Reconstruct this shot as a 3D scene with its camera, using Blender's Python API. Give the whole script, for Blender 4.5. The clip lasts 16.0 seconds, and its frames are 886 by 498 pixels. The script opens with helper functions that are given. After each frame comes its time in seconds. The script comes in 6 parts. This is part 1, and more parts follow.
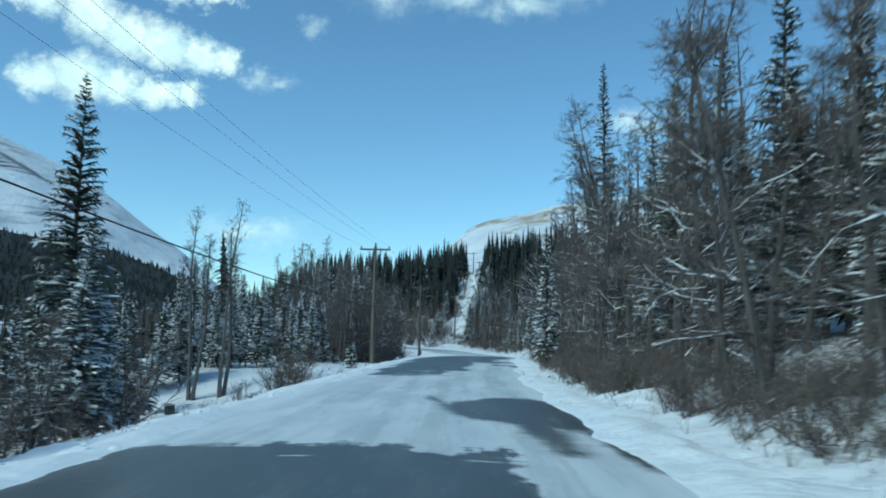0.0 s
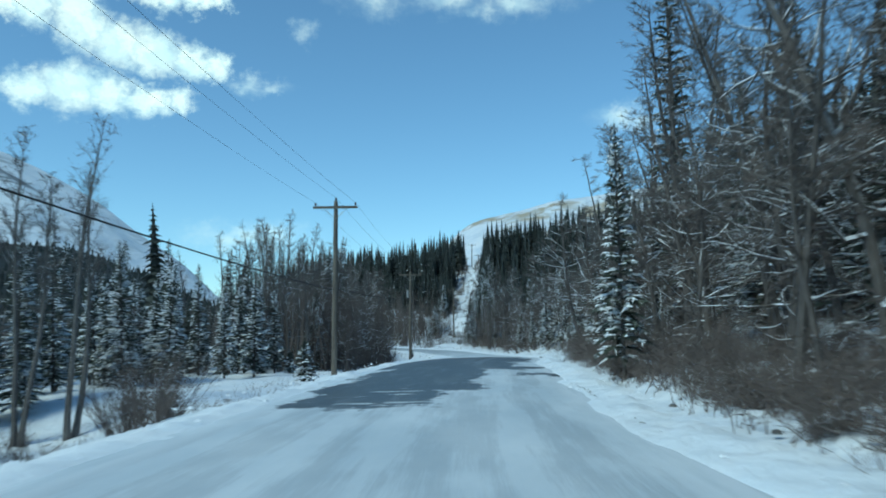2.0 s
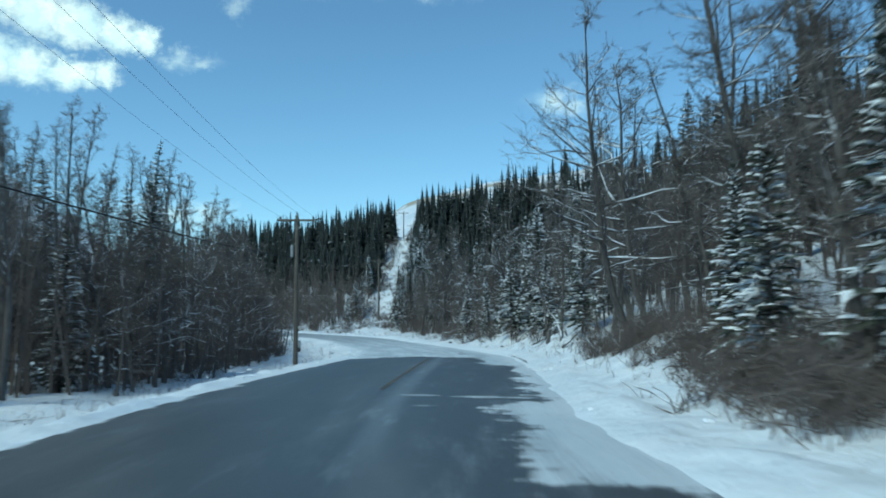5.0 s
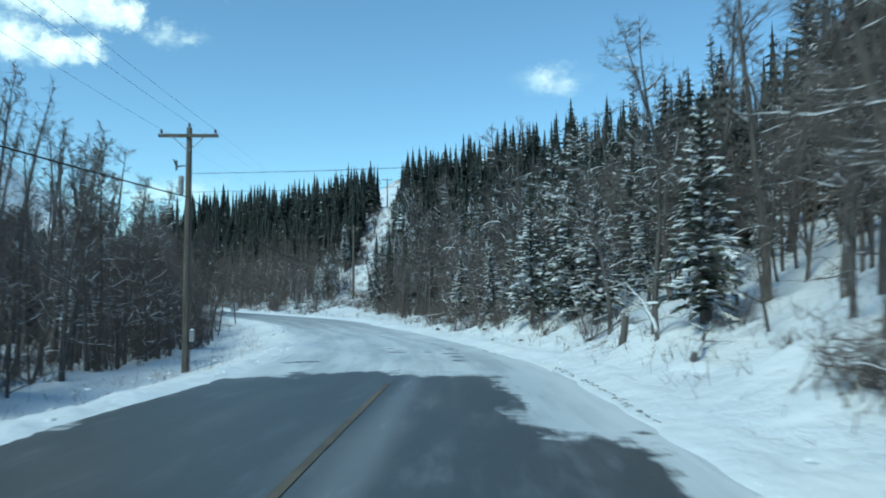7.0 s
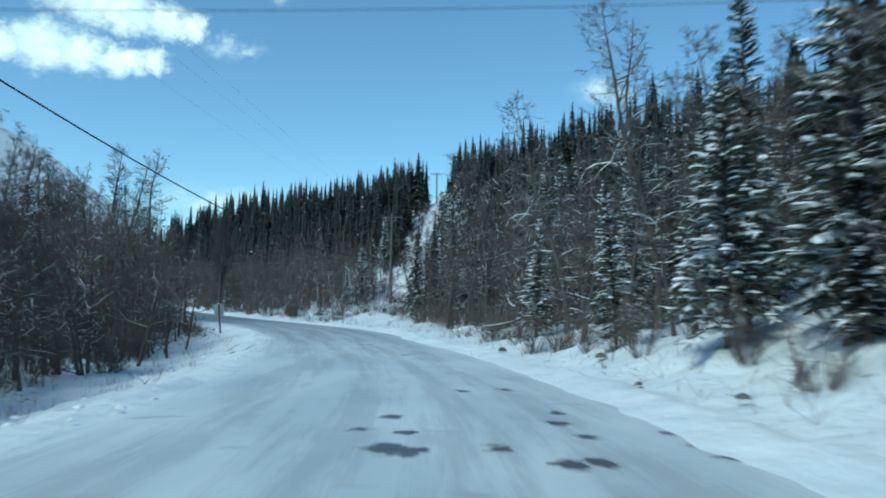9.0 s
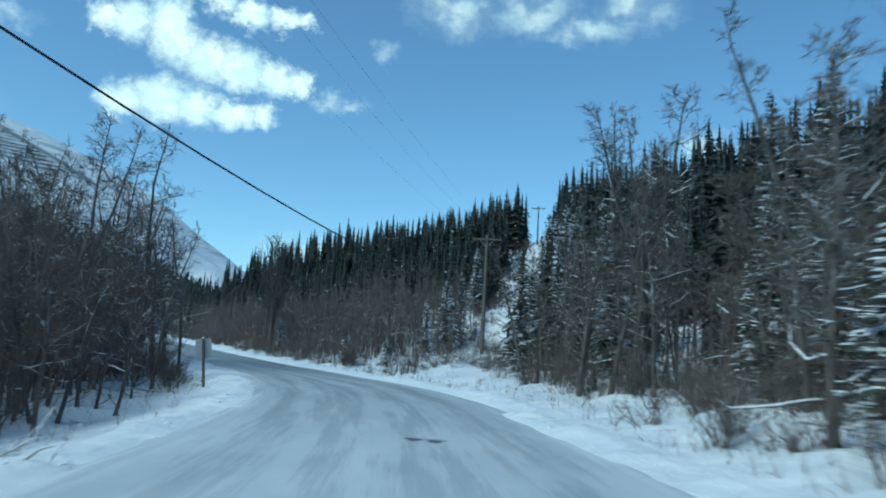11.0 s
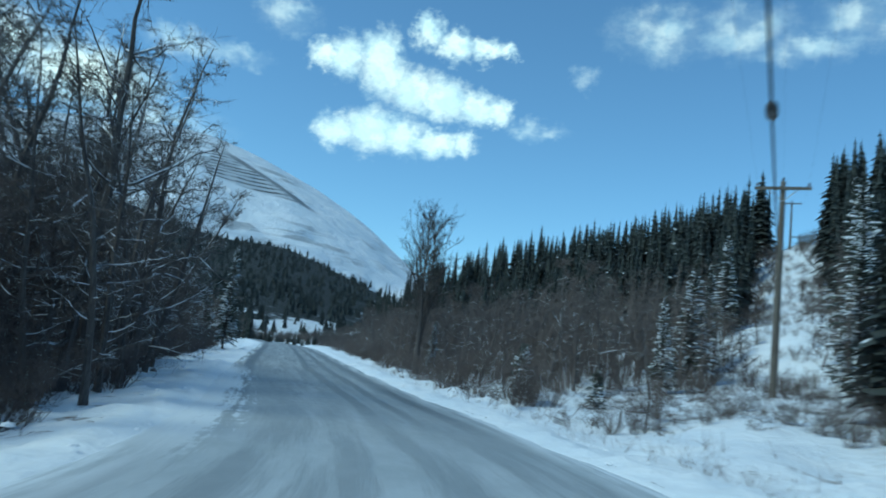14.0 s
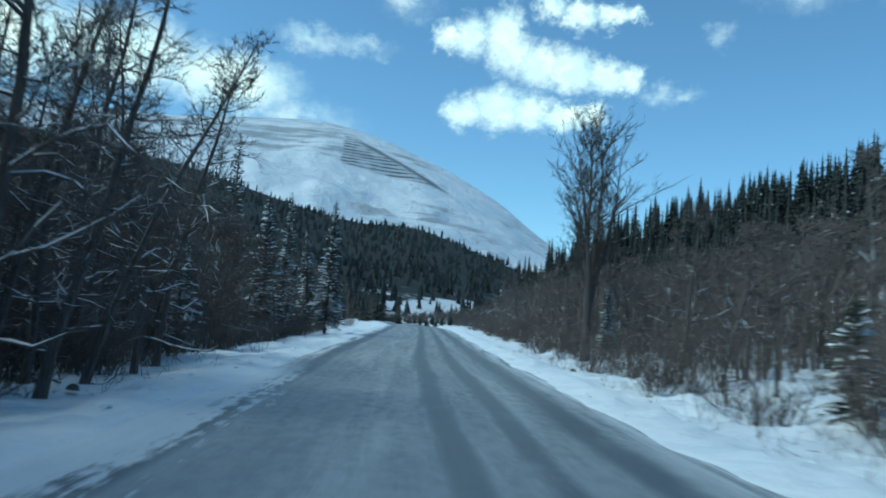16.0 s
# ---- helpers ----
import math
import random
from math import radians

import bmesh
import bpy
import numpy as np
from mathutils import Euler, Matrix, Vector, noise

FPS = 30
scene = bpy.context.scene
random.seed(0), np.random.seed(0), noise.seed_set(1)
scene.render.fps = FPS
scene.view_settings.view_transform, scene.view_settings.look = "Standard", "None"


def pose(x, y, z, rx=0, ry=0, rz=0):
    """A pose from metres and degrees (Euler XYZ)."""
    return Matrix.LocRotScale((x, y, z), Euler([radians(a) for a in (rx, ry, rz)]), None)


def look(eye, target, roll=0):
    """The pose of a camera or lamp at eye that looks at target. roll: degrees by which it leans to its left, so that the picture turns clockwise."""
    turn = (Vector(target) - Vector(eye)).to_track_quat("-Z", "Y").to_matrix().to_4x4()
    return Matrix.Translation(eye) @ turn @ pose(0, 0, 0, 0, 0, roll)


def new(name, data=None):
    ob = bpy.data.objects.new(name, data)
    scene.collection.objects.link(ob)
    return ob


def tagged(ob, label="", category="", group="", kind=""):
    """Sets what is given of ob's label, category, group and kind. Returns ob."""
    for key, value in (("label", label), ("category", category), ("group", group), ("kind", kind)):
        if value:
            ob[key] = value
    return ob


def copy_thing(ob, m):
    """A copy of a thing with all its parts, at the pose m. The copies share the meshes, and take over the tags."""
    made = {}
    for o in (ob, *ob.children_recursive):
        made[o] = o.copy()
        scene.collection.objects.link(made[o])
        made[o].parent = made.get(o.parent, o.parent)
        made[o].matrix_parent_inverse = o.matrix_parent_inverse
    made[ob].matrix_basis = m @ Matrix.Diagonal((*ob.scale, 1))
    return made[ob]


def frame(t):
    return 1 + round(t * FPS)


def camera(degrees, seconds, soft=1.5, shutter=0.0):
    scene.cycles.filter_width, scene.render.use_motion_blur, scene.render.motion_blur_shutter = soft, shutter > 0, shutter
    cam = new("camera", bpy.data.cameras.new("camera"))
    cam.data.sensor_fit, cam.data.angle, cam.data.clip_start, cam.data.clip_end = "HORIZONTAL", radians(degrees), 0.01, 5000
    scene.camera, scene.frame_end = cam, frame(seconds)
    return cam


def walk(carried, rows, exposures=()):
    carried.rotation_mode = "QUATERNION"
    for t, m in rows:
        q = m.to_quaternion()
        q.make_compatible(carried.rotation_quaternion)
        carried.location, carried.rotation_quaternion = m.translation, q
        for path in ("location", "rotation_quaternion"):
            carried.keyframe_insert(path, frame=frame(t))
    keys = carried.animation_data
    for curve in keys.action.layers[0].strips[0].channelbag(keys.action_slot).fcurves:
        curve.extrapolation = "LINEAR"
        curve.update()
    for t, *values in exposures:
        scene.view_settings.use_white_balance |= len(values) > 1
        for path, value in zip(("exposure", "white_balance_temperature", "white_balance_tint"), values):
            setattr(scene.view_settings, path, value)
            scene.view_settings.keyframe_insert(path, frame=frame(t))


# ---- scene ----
# ---- the camera and its drive ----
cam = camera(59.0, 16.0, soft=1.8, shutter=0.5)
DRIVE = [
    (0, (1.807, 3.127, 1.684), (1.774, 4.874, 1.887), 1.3),
    (0.5, (1.89, 7.727, 1.436), (1.845, 9.476, 1.627), -0.1),
    (1, (1.793, 12.61, 1.508), (1.746, 14.359, 1.697), -0.3),
    (1.5, (1.811, 17.508, 1.483), (1.77, 19.256, 1.675), -0.4),
    (2, (1.727, 22.409, 1.464), (1.702, 24.157, 1.668), -0.3),
    (2.5, (1.802, 27.027, 1.477), (1.8, 28.774, 1.685), -0.4),
    (3, (1.94, 31.649, 1.405), (1.965, 33.396, 1.612), -0.3),
    (5.5, (3.499, 58.221, 1.743), (3.633, 59.969, 1.892), -0.4),
    (6, (3.906, 62.856, 1.771), (4.046, 64.605, 1.907), -0.5),
    (6.5, (4.339, 67.716, 1.768), (4.485, 69.465, 1.888), -0.5),
    (7, (4.715, 72.665, 1.684), (4.862, 74.415, 1.798), -0.2),
    (7.5, (5.019, 77.333, 1.58), (5.169, 79.084, 1.683), -0.2),
    (8, (5.41, 82.007, 1.569), (5.54, 83.758, 1.681), -0.5),
    (8.5, (5.677, 86.866, 1.561), (5.758, 88.619, 1.699), -0.1),
    (9, (5.716, 92.165, 1.284), (5.746, 93.92, 1.421), 0.8),
    (11.5, (4.116, 117.987, 1.124), (3.881, 119.711, 1.39), 3.8),
    (12, (3.577, 122.716, 1.124), (3.284, 124.431, 1.39), 4.3),
    (12.5, (2.788, 127.337, 1.036), (2.42, 129.036, 1.304), 4.5),
    (13, (1.807, 131.762, 1.218), (1.352, 133.44, 1.491), 5.7),
    (13.5, (0.75, 135.401, 1.285), (0.236, 137.062, 1.56), 6.5),
    (14, (-0.514, 139.442, 1.334), (-1.121, 141.072, 1.604), 6.7),
    (14.5, (-1.934, 143.078, 1.347), (-2.631, 144.677, 1.588), 6.4),
    (15, (-3.429, 146.825, 1.419), (-4.184, 148.401, 1.627), 6.4),
    (15.5, (-5.39, 150.959, 1.498), (-6.208, 152.505, 1.697), 5.5),
    (16, (-7.91, 154.946, 1.579), (-8.79, 156.458, 1.772), 4.6),
]
walk(cam, [(t, look(eye, target, roll)) for t, eye, target, roll in DRIVE], [(t, stops, kelvin, -19.0) for t, stops, kelvin in ((0.0, 0.35, 5600), (3.0, 0.36, 5600), (6.0, 0.46, 5780), (7.5, 0.6, 5850), (9.0, 0.45, 5650), (11.5, 0.38, 5450), (14.0, 0.37, 5350), (16.0, 0.42, 5480))])
# ---- sky, sun ----
SUN_AZ, SUN_EL = 132.0, 48.0      # degrees to the left of the y axis, and up
CUMULUS = [  # azimuth to the left, elevation, half width, half height, in degrees
    (31.0, 21.5, 1.2, 1.0), (29.3, 21.7, 1.5, 1.4), (26.9, 22.1, 1.5, 1.6), (26.2, 20.6, 1.8, 1.6), (24.0, 19.8, 1.8, 1.5), (21.7, 19.6, 1.9, 1.4), (19.2, 19.2, 1.6, 1.1), (17.5, 19.0, 1.1, 0.9),
    (29.4, 16.3, 1.6, 1.1), (26.8, 16.7, 1.9, 1.5), (24.5, 16.5, 1.7, 1.3), (22.1, 16.3, 1.8, 1.0), (19.9, 16.6, 1.1, 0.8),
    (23.4, 24.1, 1.1, 1.1), (21.2, 23.3, 1.4, 1.0), (18.8, 23.3, 1.4, 0.8), (17.2, 23.3, 0.8, 0.6),
    (47.0, 16.6, 4.5, 1.9), (54.0, 17.2, 5.0, 2.4), (62.0, 17.0, 6.0, 2.8),
]
WISPS = [
    (5.6, 25.2, 3.4, 1.7), (0.0, 25.2, 3.4, 1.5), (-4.2, 23.9, 3.2, 0.9), (-7.8, 25.4, 2.8, 1.6),
    (41.3, 20.2, 2.2, 0.9), (37.6, 20.3, 2.2, 0.8), (34.2, 23.6, 2.0, 1.2), (-12.6, 15.7, 2.4, 0.9), (15.0, 7.4, 4.0, 1.0),
    (43.0, 14.6, 5.0, 1.3), (14.5, 18.0, 2.0, 0.6),
]


def nd(nt, kind, **kw):
    """A node with properties and inputs: inputs are given as i0, i1 or by name with underscores."""
    n = nt.nodes.new(kind)
    for k, v in kw.items():
        if k[0] == "i" and k[1:].isdigit():
            sock = n.inputs[int(k[1:])]
        elif k in PROPS:
            PROPS[k](n, v)
            continue
        else:
            sock = n.inputs[k.replace("_", " ")]
        if isinstance(v, bpy.types.NodeSocket):
            nt.links.new(v, sock)
        else:
            sock.default_value = v
    return n


def set_op(n, v):
    n.operation = v


def set_clamp(n, v):
    n.use_clamp = v


def set_blend(n, v):
    n.data_type = "RGBA"
    n.blend_type = v


def set_dims(n, v):
    n.noise_dimensions = v


PROPS = {"op": set_op, "clamp": set_clamp, "blend": set_blend, "dims": set_dims}


def math_(nt, op, a, b=0.0, clamp=False):
    return nd(nt, "ShaderNodeMath", op=op, clamp=clamp, i0=a, i1=b).outputs[0]


def ramp(nt, value, lo, hi, out_lo=0.0, out_hi=1.0):
    n = nt.nodes.new("ShaderNodeMapRange")
    n.interpolation_type = "SMOOTHSTEP"
    nt.links.new(value, n.inputs[0])
    for i, v in enumerate((lo, hi, out_lo, out_hi)):
        n.inputs[i + 1].default_value = v
    return n.outputs[0]


def mix(nt, fac, a, b, blend="MIX"):
    n = nt.nodes.new("ShaderNodeMix")
    set_blend(n, blend)
    for sock, v in ((n.inputs[0], fac), (n.inputs[6], a), (n.inputs[7], b)):
        if isinstance(v, bpy.types.NodeSocket):
            nt.links.new(v, sock)
        else:
            sock.default_value = (*v, 1.0) if isinstance(v, tuple) and len(v) == 3 else v
    return n.outputs[2]


def noise_(nt, vec, scale, detail=4.0, rough=0.55, distort=0.0):
    n = nd(nt, "ShaderNodeTexNoise", Scale=scale, Detail=detail, Roughness=rough, Distortion=distort)
    if vec is not None:
        nt.links.new(vec, n.inputs["Vector"])
    return n.outputs[0]


def scaled(nt, vec, s):
    n = nd(nt, "ShaderNodeVectorMath", op="MULTIPLY", i0=vec, i1=s)
    return n.outputs[0]


world = bpy.data.worlds.new("sky")
scene.world = world
world.use_nodes = True
wt = world.node_tree
wt.nodes.clear()
sky = wt.nodes.new("ShaderNodeTexSky")
sky.sky_type, sky.sun_disc = "NISHITA", False
sky.sun_elevation, sky.sun_rotation = radians(SUN_EL), radians(-SUN_AZ)
sky.altitude, sky.air_density, sky.dust_density, sky.ozone_density = 800.0, 1.0, 0.3, 3.7
way = wt.nodes.new("ShaderNodeTexCoord").outputs["Generated"]
sep = nd(wt, "ShaderNodeSeparateXYZ", i0=way)
az = math_(wt, "MULTIPLY", math_(wt, "ARCTAN2", math_(wt, "MULTIPLY", sep.outputs[0], -1.0), sep.outputs[1]), 57.2958)
el = math_(wt, "MULTIPLY", math_(wt, "ARCSINE", sep.outputs[2]), 57.2958)
azel = nd(wt, "ShaderNodeCombineXYZ", i0=az, i1=el).outputs[0]
warp = nd(wt, "ShaderNodeTexNoise", Scale=0.55, Detail=5.0, Roughness=0.6)
wt.links.new(scaled(wt, azel, (1.0, 1.5, 1.0)), warp.inputs["Vector"])
shift = nd(wt, "ShaderNodeVectorMath", op="MULTIPLY", i0=nd(wt, "ShaderNodeVectorMath", op="SUBTRACT", i0=warp.outputs["Color"], i1=(0.5, 0.5, 0.5)).outputs[0], i1=(2.4, 2.2, 0.0))
curl = nd(wt, "ShaderNodeTexNoise", Scale=1.9, Detail=4.0, Roughness=0.6)
wt.links.new(azel, curl.inputs["Vector"])
shift2 = nd(wt, "ShaderNodeVectorMath", op="MULTIPLY", i0=nd(wt, "ShaderNodeVectorMath", op="SUBTRACT", i0=curl.outputs["Color"], i1=(0.5, 0.5, 0.5)).outputs[0], i1=(1.5, 1.2, 0.0))
azel2 = nd(wt, "ShaderNodeVectorMath", op="ADD", i0=nd(wt, "ShaderNodeVectorMath", op="ADD", i0=azel, i1=shift.outputs[0]).outputs[0], i1=shift2.outputs[0]).outputs[0]


def cloud_field(blobs):
    total = None
    for a, e, ra, re in blobs:
        d = nd(wt, "ShaderNodeVectorMath", op="SUBTRACT", i0=azel2, i1=(a, e, 0.0)).outputs[0]
        d = scaled(wt, d, (1.0 / ra, 1.0 / re, 0.0))
        v = math_(wt, "SUBTRACT", 1.25, nd(wt, "ShaderNodeVectorMath", op="LENGTH", i0=d).outputs["Value"])
        total = v if total is None else math_(wt, "MAXIMUM", total, v)
    return total


puff = ramp(wt, cloud_field(CUMULUS), -0.22, 0.95)
wisp = ramp(wt, cloud_field(WISPS), -0.3, 1.4, 0.0, 0.62)
faint = ramp(wt, cloud_field([(11.3, 22.0, 1.0, 0.8)]), 0.0, 1.4, 0.0, 0.3)
fibre = ramp(wt, noise_(wt, scaled(wt, azel, (0.55, 0.8, 1.0)), 0.8, 3.0, 0.5), 0.36, 0.62, 0.25, 1.0)
cover = math_(wt, "MAXIMUM", math_(wt, "MAXIMUM", puff, faint), math_(wt, "MULTIPLY", wisp, fibre))
SKY_GAIN = 0.117
blue = nd(wt, "ShaderNodeBackground", Color=sky.outputs[0], Strength=SKY_GAIN)
soft_grey = noise_(wt, azel2, 0.5, 3.0)
white = nd(wt, "ShaderNodeBackground", Color=mix(wt, ramp(wt, soft_grey, 0.3, 0.7), (0.72, 0.83, 0.9), (0.98, 0.98, 0.95)), Strength=0.9)
both = nd(wt, "ShaderNodeMixShader", i0=cover, i1=blue.outputs[0], i2=white.outputs[0])
wt.links.new(both.outputs[0], wt.nodes.new("ShaderNodeOutputWorld").inputs[0])

sun_data = bpy.data.lights.new("sun", "SUN")
sun_data.energy, sun_data.angle, sun_data.color = 1.5, radians(20.0), (1.0, 0.94, 0.85)
sun = new("sun", sun_data)
sun.matrix_world = look((-math.sin(radians(SUN_AZ)) * 100, math.cos(radians(SUN_AZ)) * 100, math.tan(radians(SUN_EL)) * 100), (0, 0, 0))


# ---- materials ----
def material(name):
    m = bpy.data.materials.new(name)
    m.use_nodes = True
    nt = m.node_tree
    return m, nt, nt.nodes["Principled BSDF"]


def place(nt):
    return nd(nt, "ShaderNodeNewGeometry").outputs["Position"]


def bump(nt, bsdf, height, strength, distance):
    n = nd(nt, "ShaderNodeBump", Strength=strength, Distance=distance, Height=height)
    nt.links.new(n.outputs[0], bsdf.inputs["Normal"])


def lying_snow(nt, colour, lo, hi, scale, cut):
    """Snow on what faces up, broken by a noise."""
    up = nd(nt, "ShaderNodeSeparateXYZ", i0=nd(nt, "ShaderNodeNewGeometry").outputs["Normal"]).outputs[2]
    obj = nd(nt, "ShaderNodeTexCoord").outputs["Object"]
    patch = ramp(nt, noise_(nt, obj, scale, 3.0), cut, cut + 0.12)
    fac = math_(nt, "MULTIPLY", ramp(nt, up, lo, hi), patch)
    return mix(nt, fac, colour, (0.84, 0.86, 0.9)), fac


def snow_material():
    m, nt, b = material("snow")
    p = place(nt)
    big = noise_(nt, p, 0.35, 4.0)
    fine = noise_(nt, p, 5.0, 6.0, 0.65)
    nt.links.new(mix(nt, ramp(nt, big, 0.3, 0.75), (0.78, 0.82, 0.86), (0.88, 0.89, 0.9)), b.inputs["Base Color"])
    b.inputs["Roughness"].default_value = 0.62
    height = math_(nt, "ADD", math_(nt, "MULTIPLY", fine, 0.35), noise_(nt, p, 1.2, 3.0))
    bump(nt, b, height, 0.55, 0.22)
    return m


def ground_material():
    """Snow with the litter of the wood floor showing through."""
    m, nt, b = material("snow_ground")
    p = place(nt)
    litter = math_(nt, "MULTIPLY", ramp(nt, noise_(nt, p, 0.9, 6.0, 0.7), 0.56, 0.68), ramp(nt, noise_(nt, p, 0.09, 3.0), 0.42, 0.58))
    col = mix(nt, litter, mix(nt, ramp(nt, noise_(nt, p, 0.3, 4.0), 0.3, 0.75), (0.76, 0.8, 0.85), (0.88, 0.89, 0.9)), (0.16, 0.12, 0.09))
    nt.links.new(col, b.inputs["Base Color"])
    b.inputs["Roughness"].default_value = 0.65
    bump(nt, b, noise_(nt, p, 1.6, 6.0, 0.65), 0.6, 0.35)
    return m


# bare stretches of the road: from and to across (right positive), from and to along, in metres
BARE = [(-5.0, 1.8, -80.0, 15.4), (-3.3, 0.1, 39.4, 46.0), (-3.5, 1.0, 44.0, 70.0), (-4.0, 2.4, 57.0, 90.5),
        (1.5, 3.3, 67.6, 82.0), (2.4, 4.3, 52.6, 54.6), (2.0, 4.0, 58.0, 60.5), (-2.4, 0.0, 88.0, 91.8)]


# bare strips with clean edges: from (across, along) to (across, along), half width
SCRAPED = [(2.5, 23.0, 2.8, 23.4, 1.75), (3.1, 21.6, 3.4, 20.2, 0.75), (2.6, 20.5, 2.8, 15.6, 0.42), (3.8, 21.0, 3.75, 14.2, 0.2), (0.2, 26.4, 1.1, 22.0, 0.12)]
# holes worn through the packed snow, and snow left lying on the bare road: across, along, half width
PITS = [(0.0, 100.6, 0.26), (0.25, 100.4, 0.18), (-0.4, 102.0, 0.16), (0.0, 103.3, 0.17), (0.2, 101.75, 0.15), (2.3, 103.0, 0.17), (2.1, 100.1, 0.2), (1.95, 98.1, 0.24), (1.8, 96.0, 0.25), (-2.5, 96.3, 0.24), (-2.9, 96.4, 0.26), (-3.2, 96.2, 0.2),
        (2.5, 104.2, 0.14), (2.4, 101.8, 0.16), (1.2, 100.8, 0.16), (1.8, 99.9, 0.2), (1.4, 107.4, 0.17), (2.3, 107.9, 0.17), (0.4, 127.7, 0.2), (0.8, 127.6, 0.18), (1.4, 120.5, 0.2), (3.5, 102.3, 0.13), (3.57, 101.3, 0.14), (3.6, 100.5, 0.12)]
LEFT_SNOW = [(0.9, 68.9, 0.4), (2.1, 68.7, 0.5), (2.8, 68.7, 0.4), (1.1, 66.9, 0.2), (-1.4, 44.05, 0.45), (-0.8, 44.05, 0.4), (-1.6, 40.35, 0.5), (-0.7, 40.5, 0.5), (-0.1, 40.6, 0.3), (-0.9, 43.0, 0.4), (1.0, 52.95, 0.35)]


def near_segment(nt, u, v, seg, k):
    """How far inside a strip a place of the road lies; lengths along the road count k times."""
    u0, v0, u1, v1, r = seg
    dx, dy = u1 - u0, (v1 - v0) * k
    px, py = math_(nt, "SUBTRACT", u, u0), math_(nt, "MULTIPLY", math_(nt, "SUBTRACT", v, v0), k)
    length2 = max(dx * dx + dy * dy, 1e-6)
    f = math_(nt, "ADD", math_(nt, "MULTIPLY", px, dx / length2), math_(nt, "MULTIPLY", py, dy / length2), True)
    ex, ey = math_(nt, "SUBTRACT", px, math_(nt, "MULTIPLY", f, dx)), math_(nt, "SUBTRACT", py, math_(nt, "MULTIPLY", f, dy))
    far = math_(nt, "SQRT", math_(nt, "ADD", math_(nt, "MULTIPLY", ex, ex), math_(nt, "MULTIPLY", ey, ey)))
    return math_(nt, "SUBTRACT", r, far)


def near_point(nt, uv, spot, ku, kv):
    """How far inside a round spot a place of the road lies, with both ways scaled."""
    u0, v0, r = spot
    return math_(nt, "SUBTRACT", r * ku, nd(nt, "ShaderNodeVectorMath", op="DISTANCE", i0=scaled(nt, uv, (ku, kv, 0.0)), i1=(u0 * ku, v0 * kv, 0.0)).outputs["Value"])


def widest(nt, values):
    out = values[0]
    for value in values[1:]:
        out = math_(nt, "MAXIMUM", out, value)
    return out


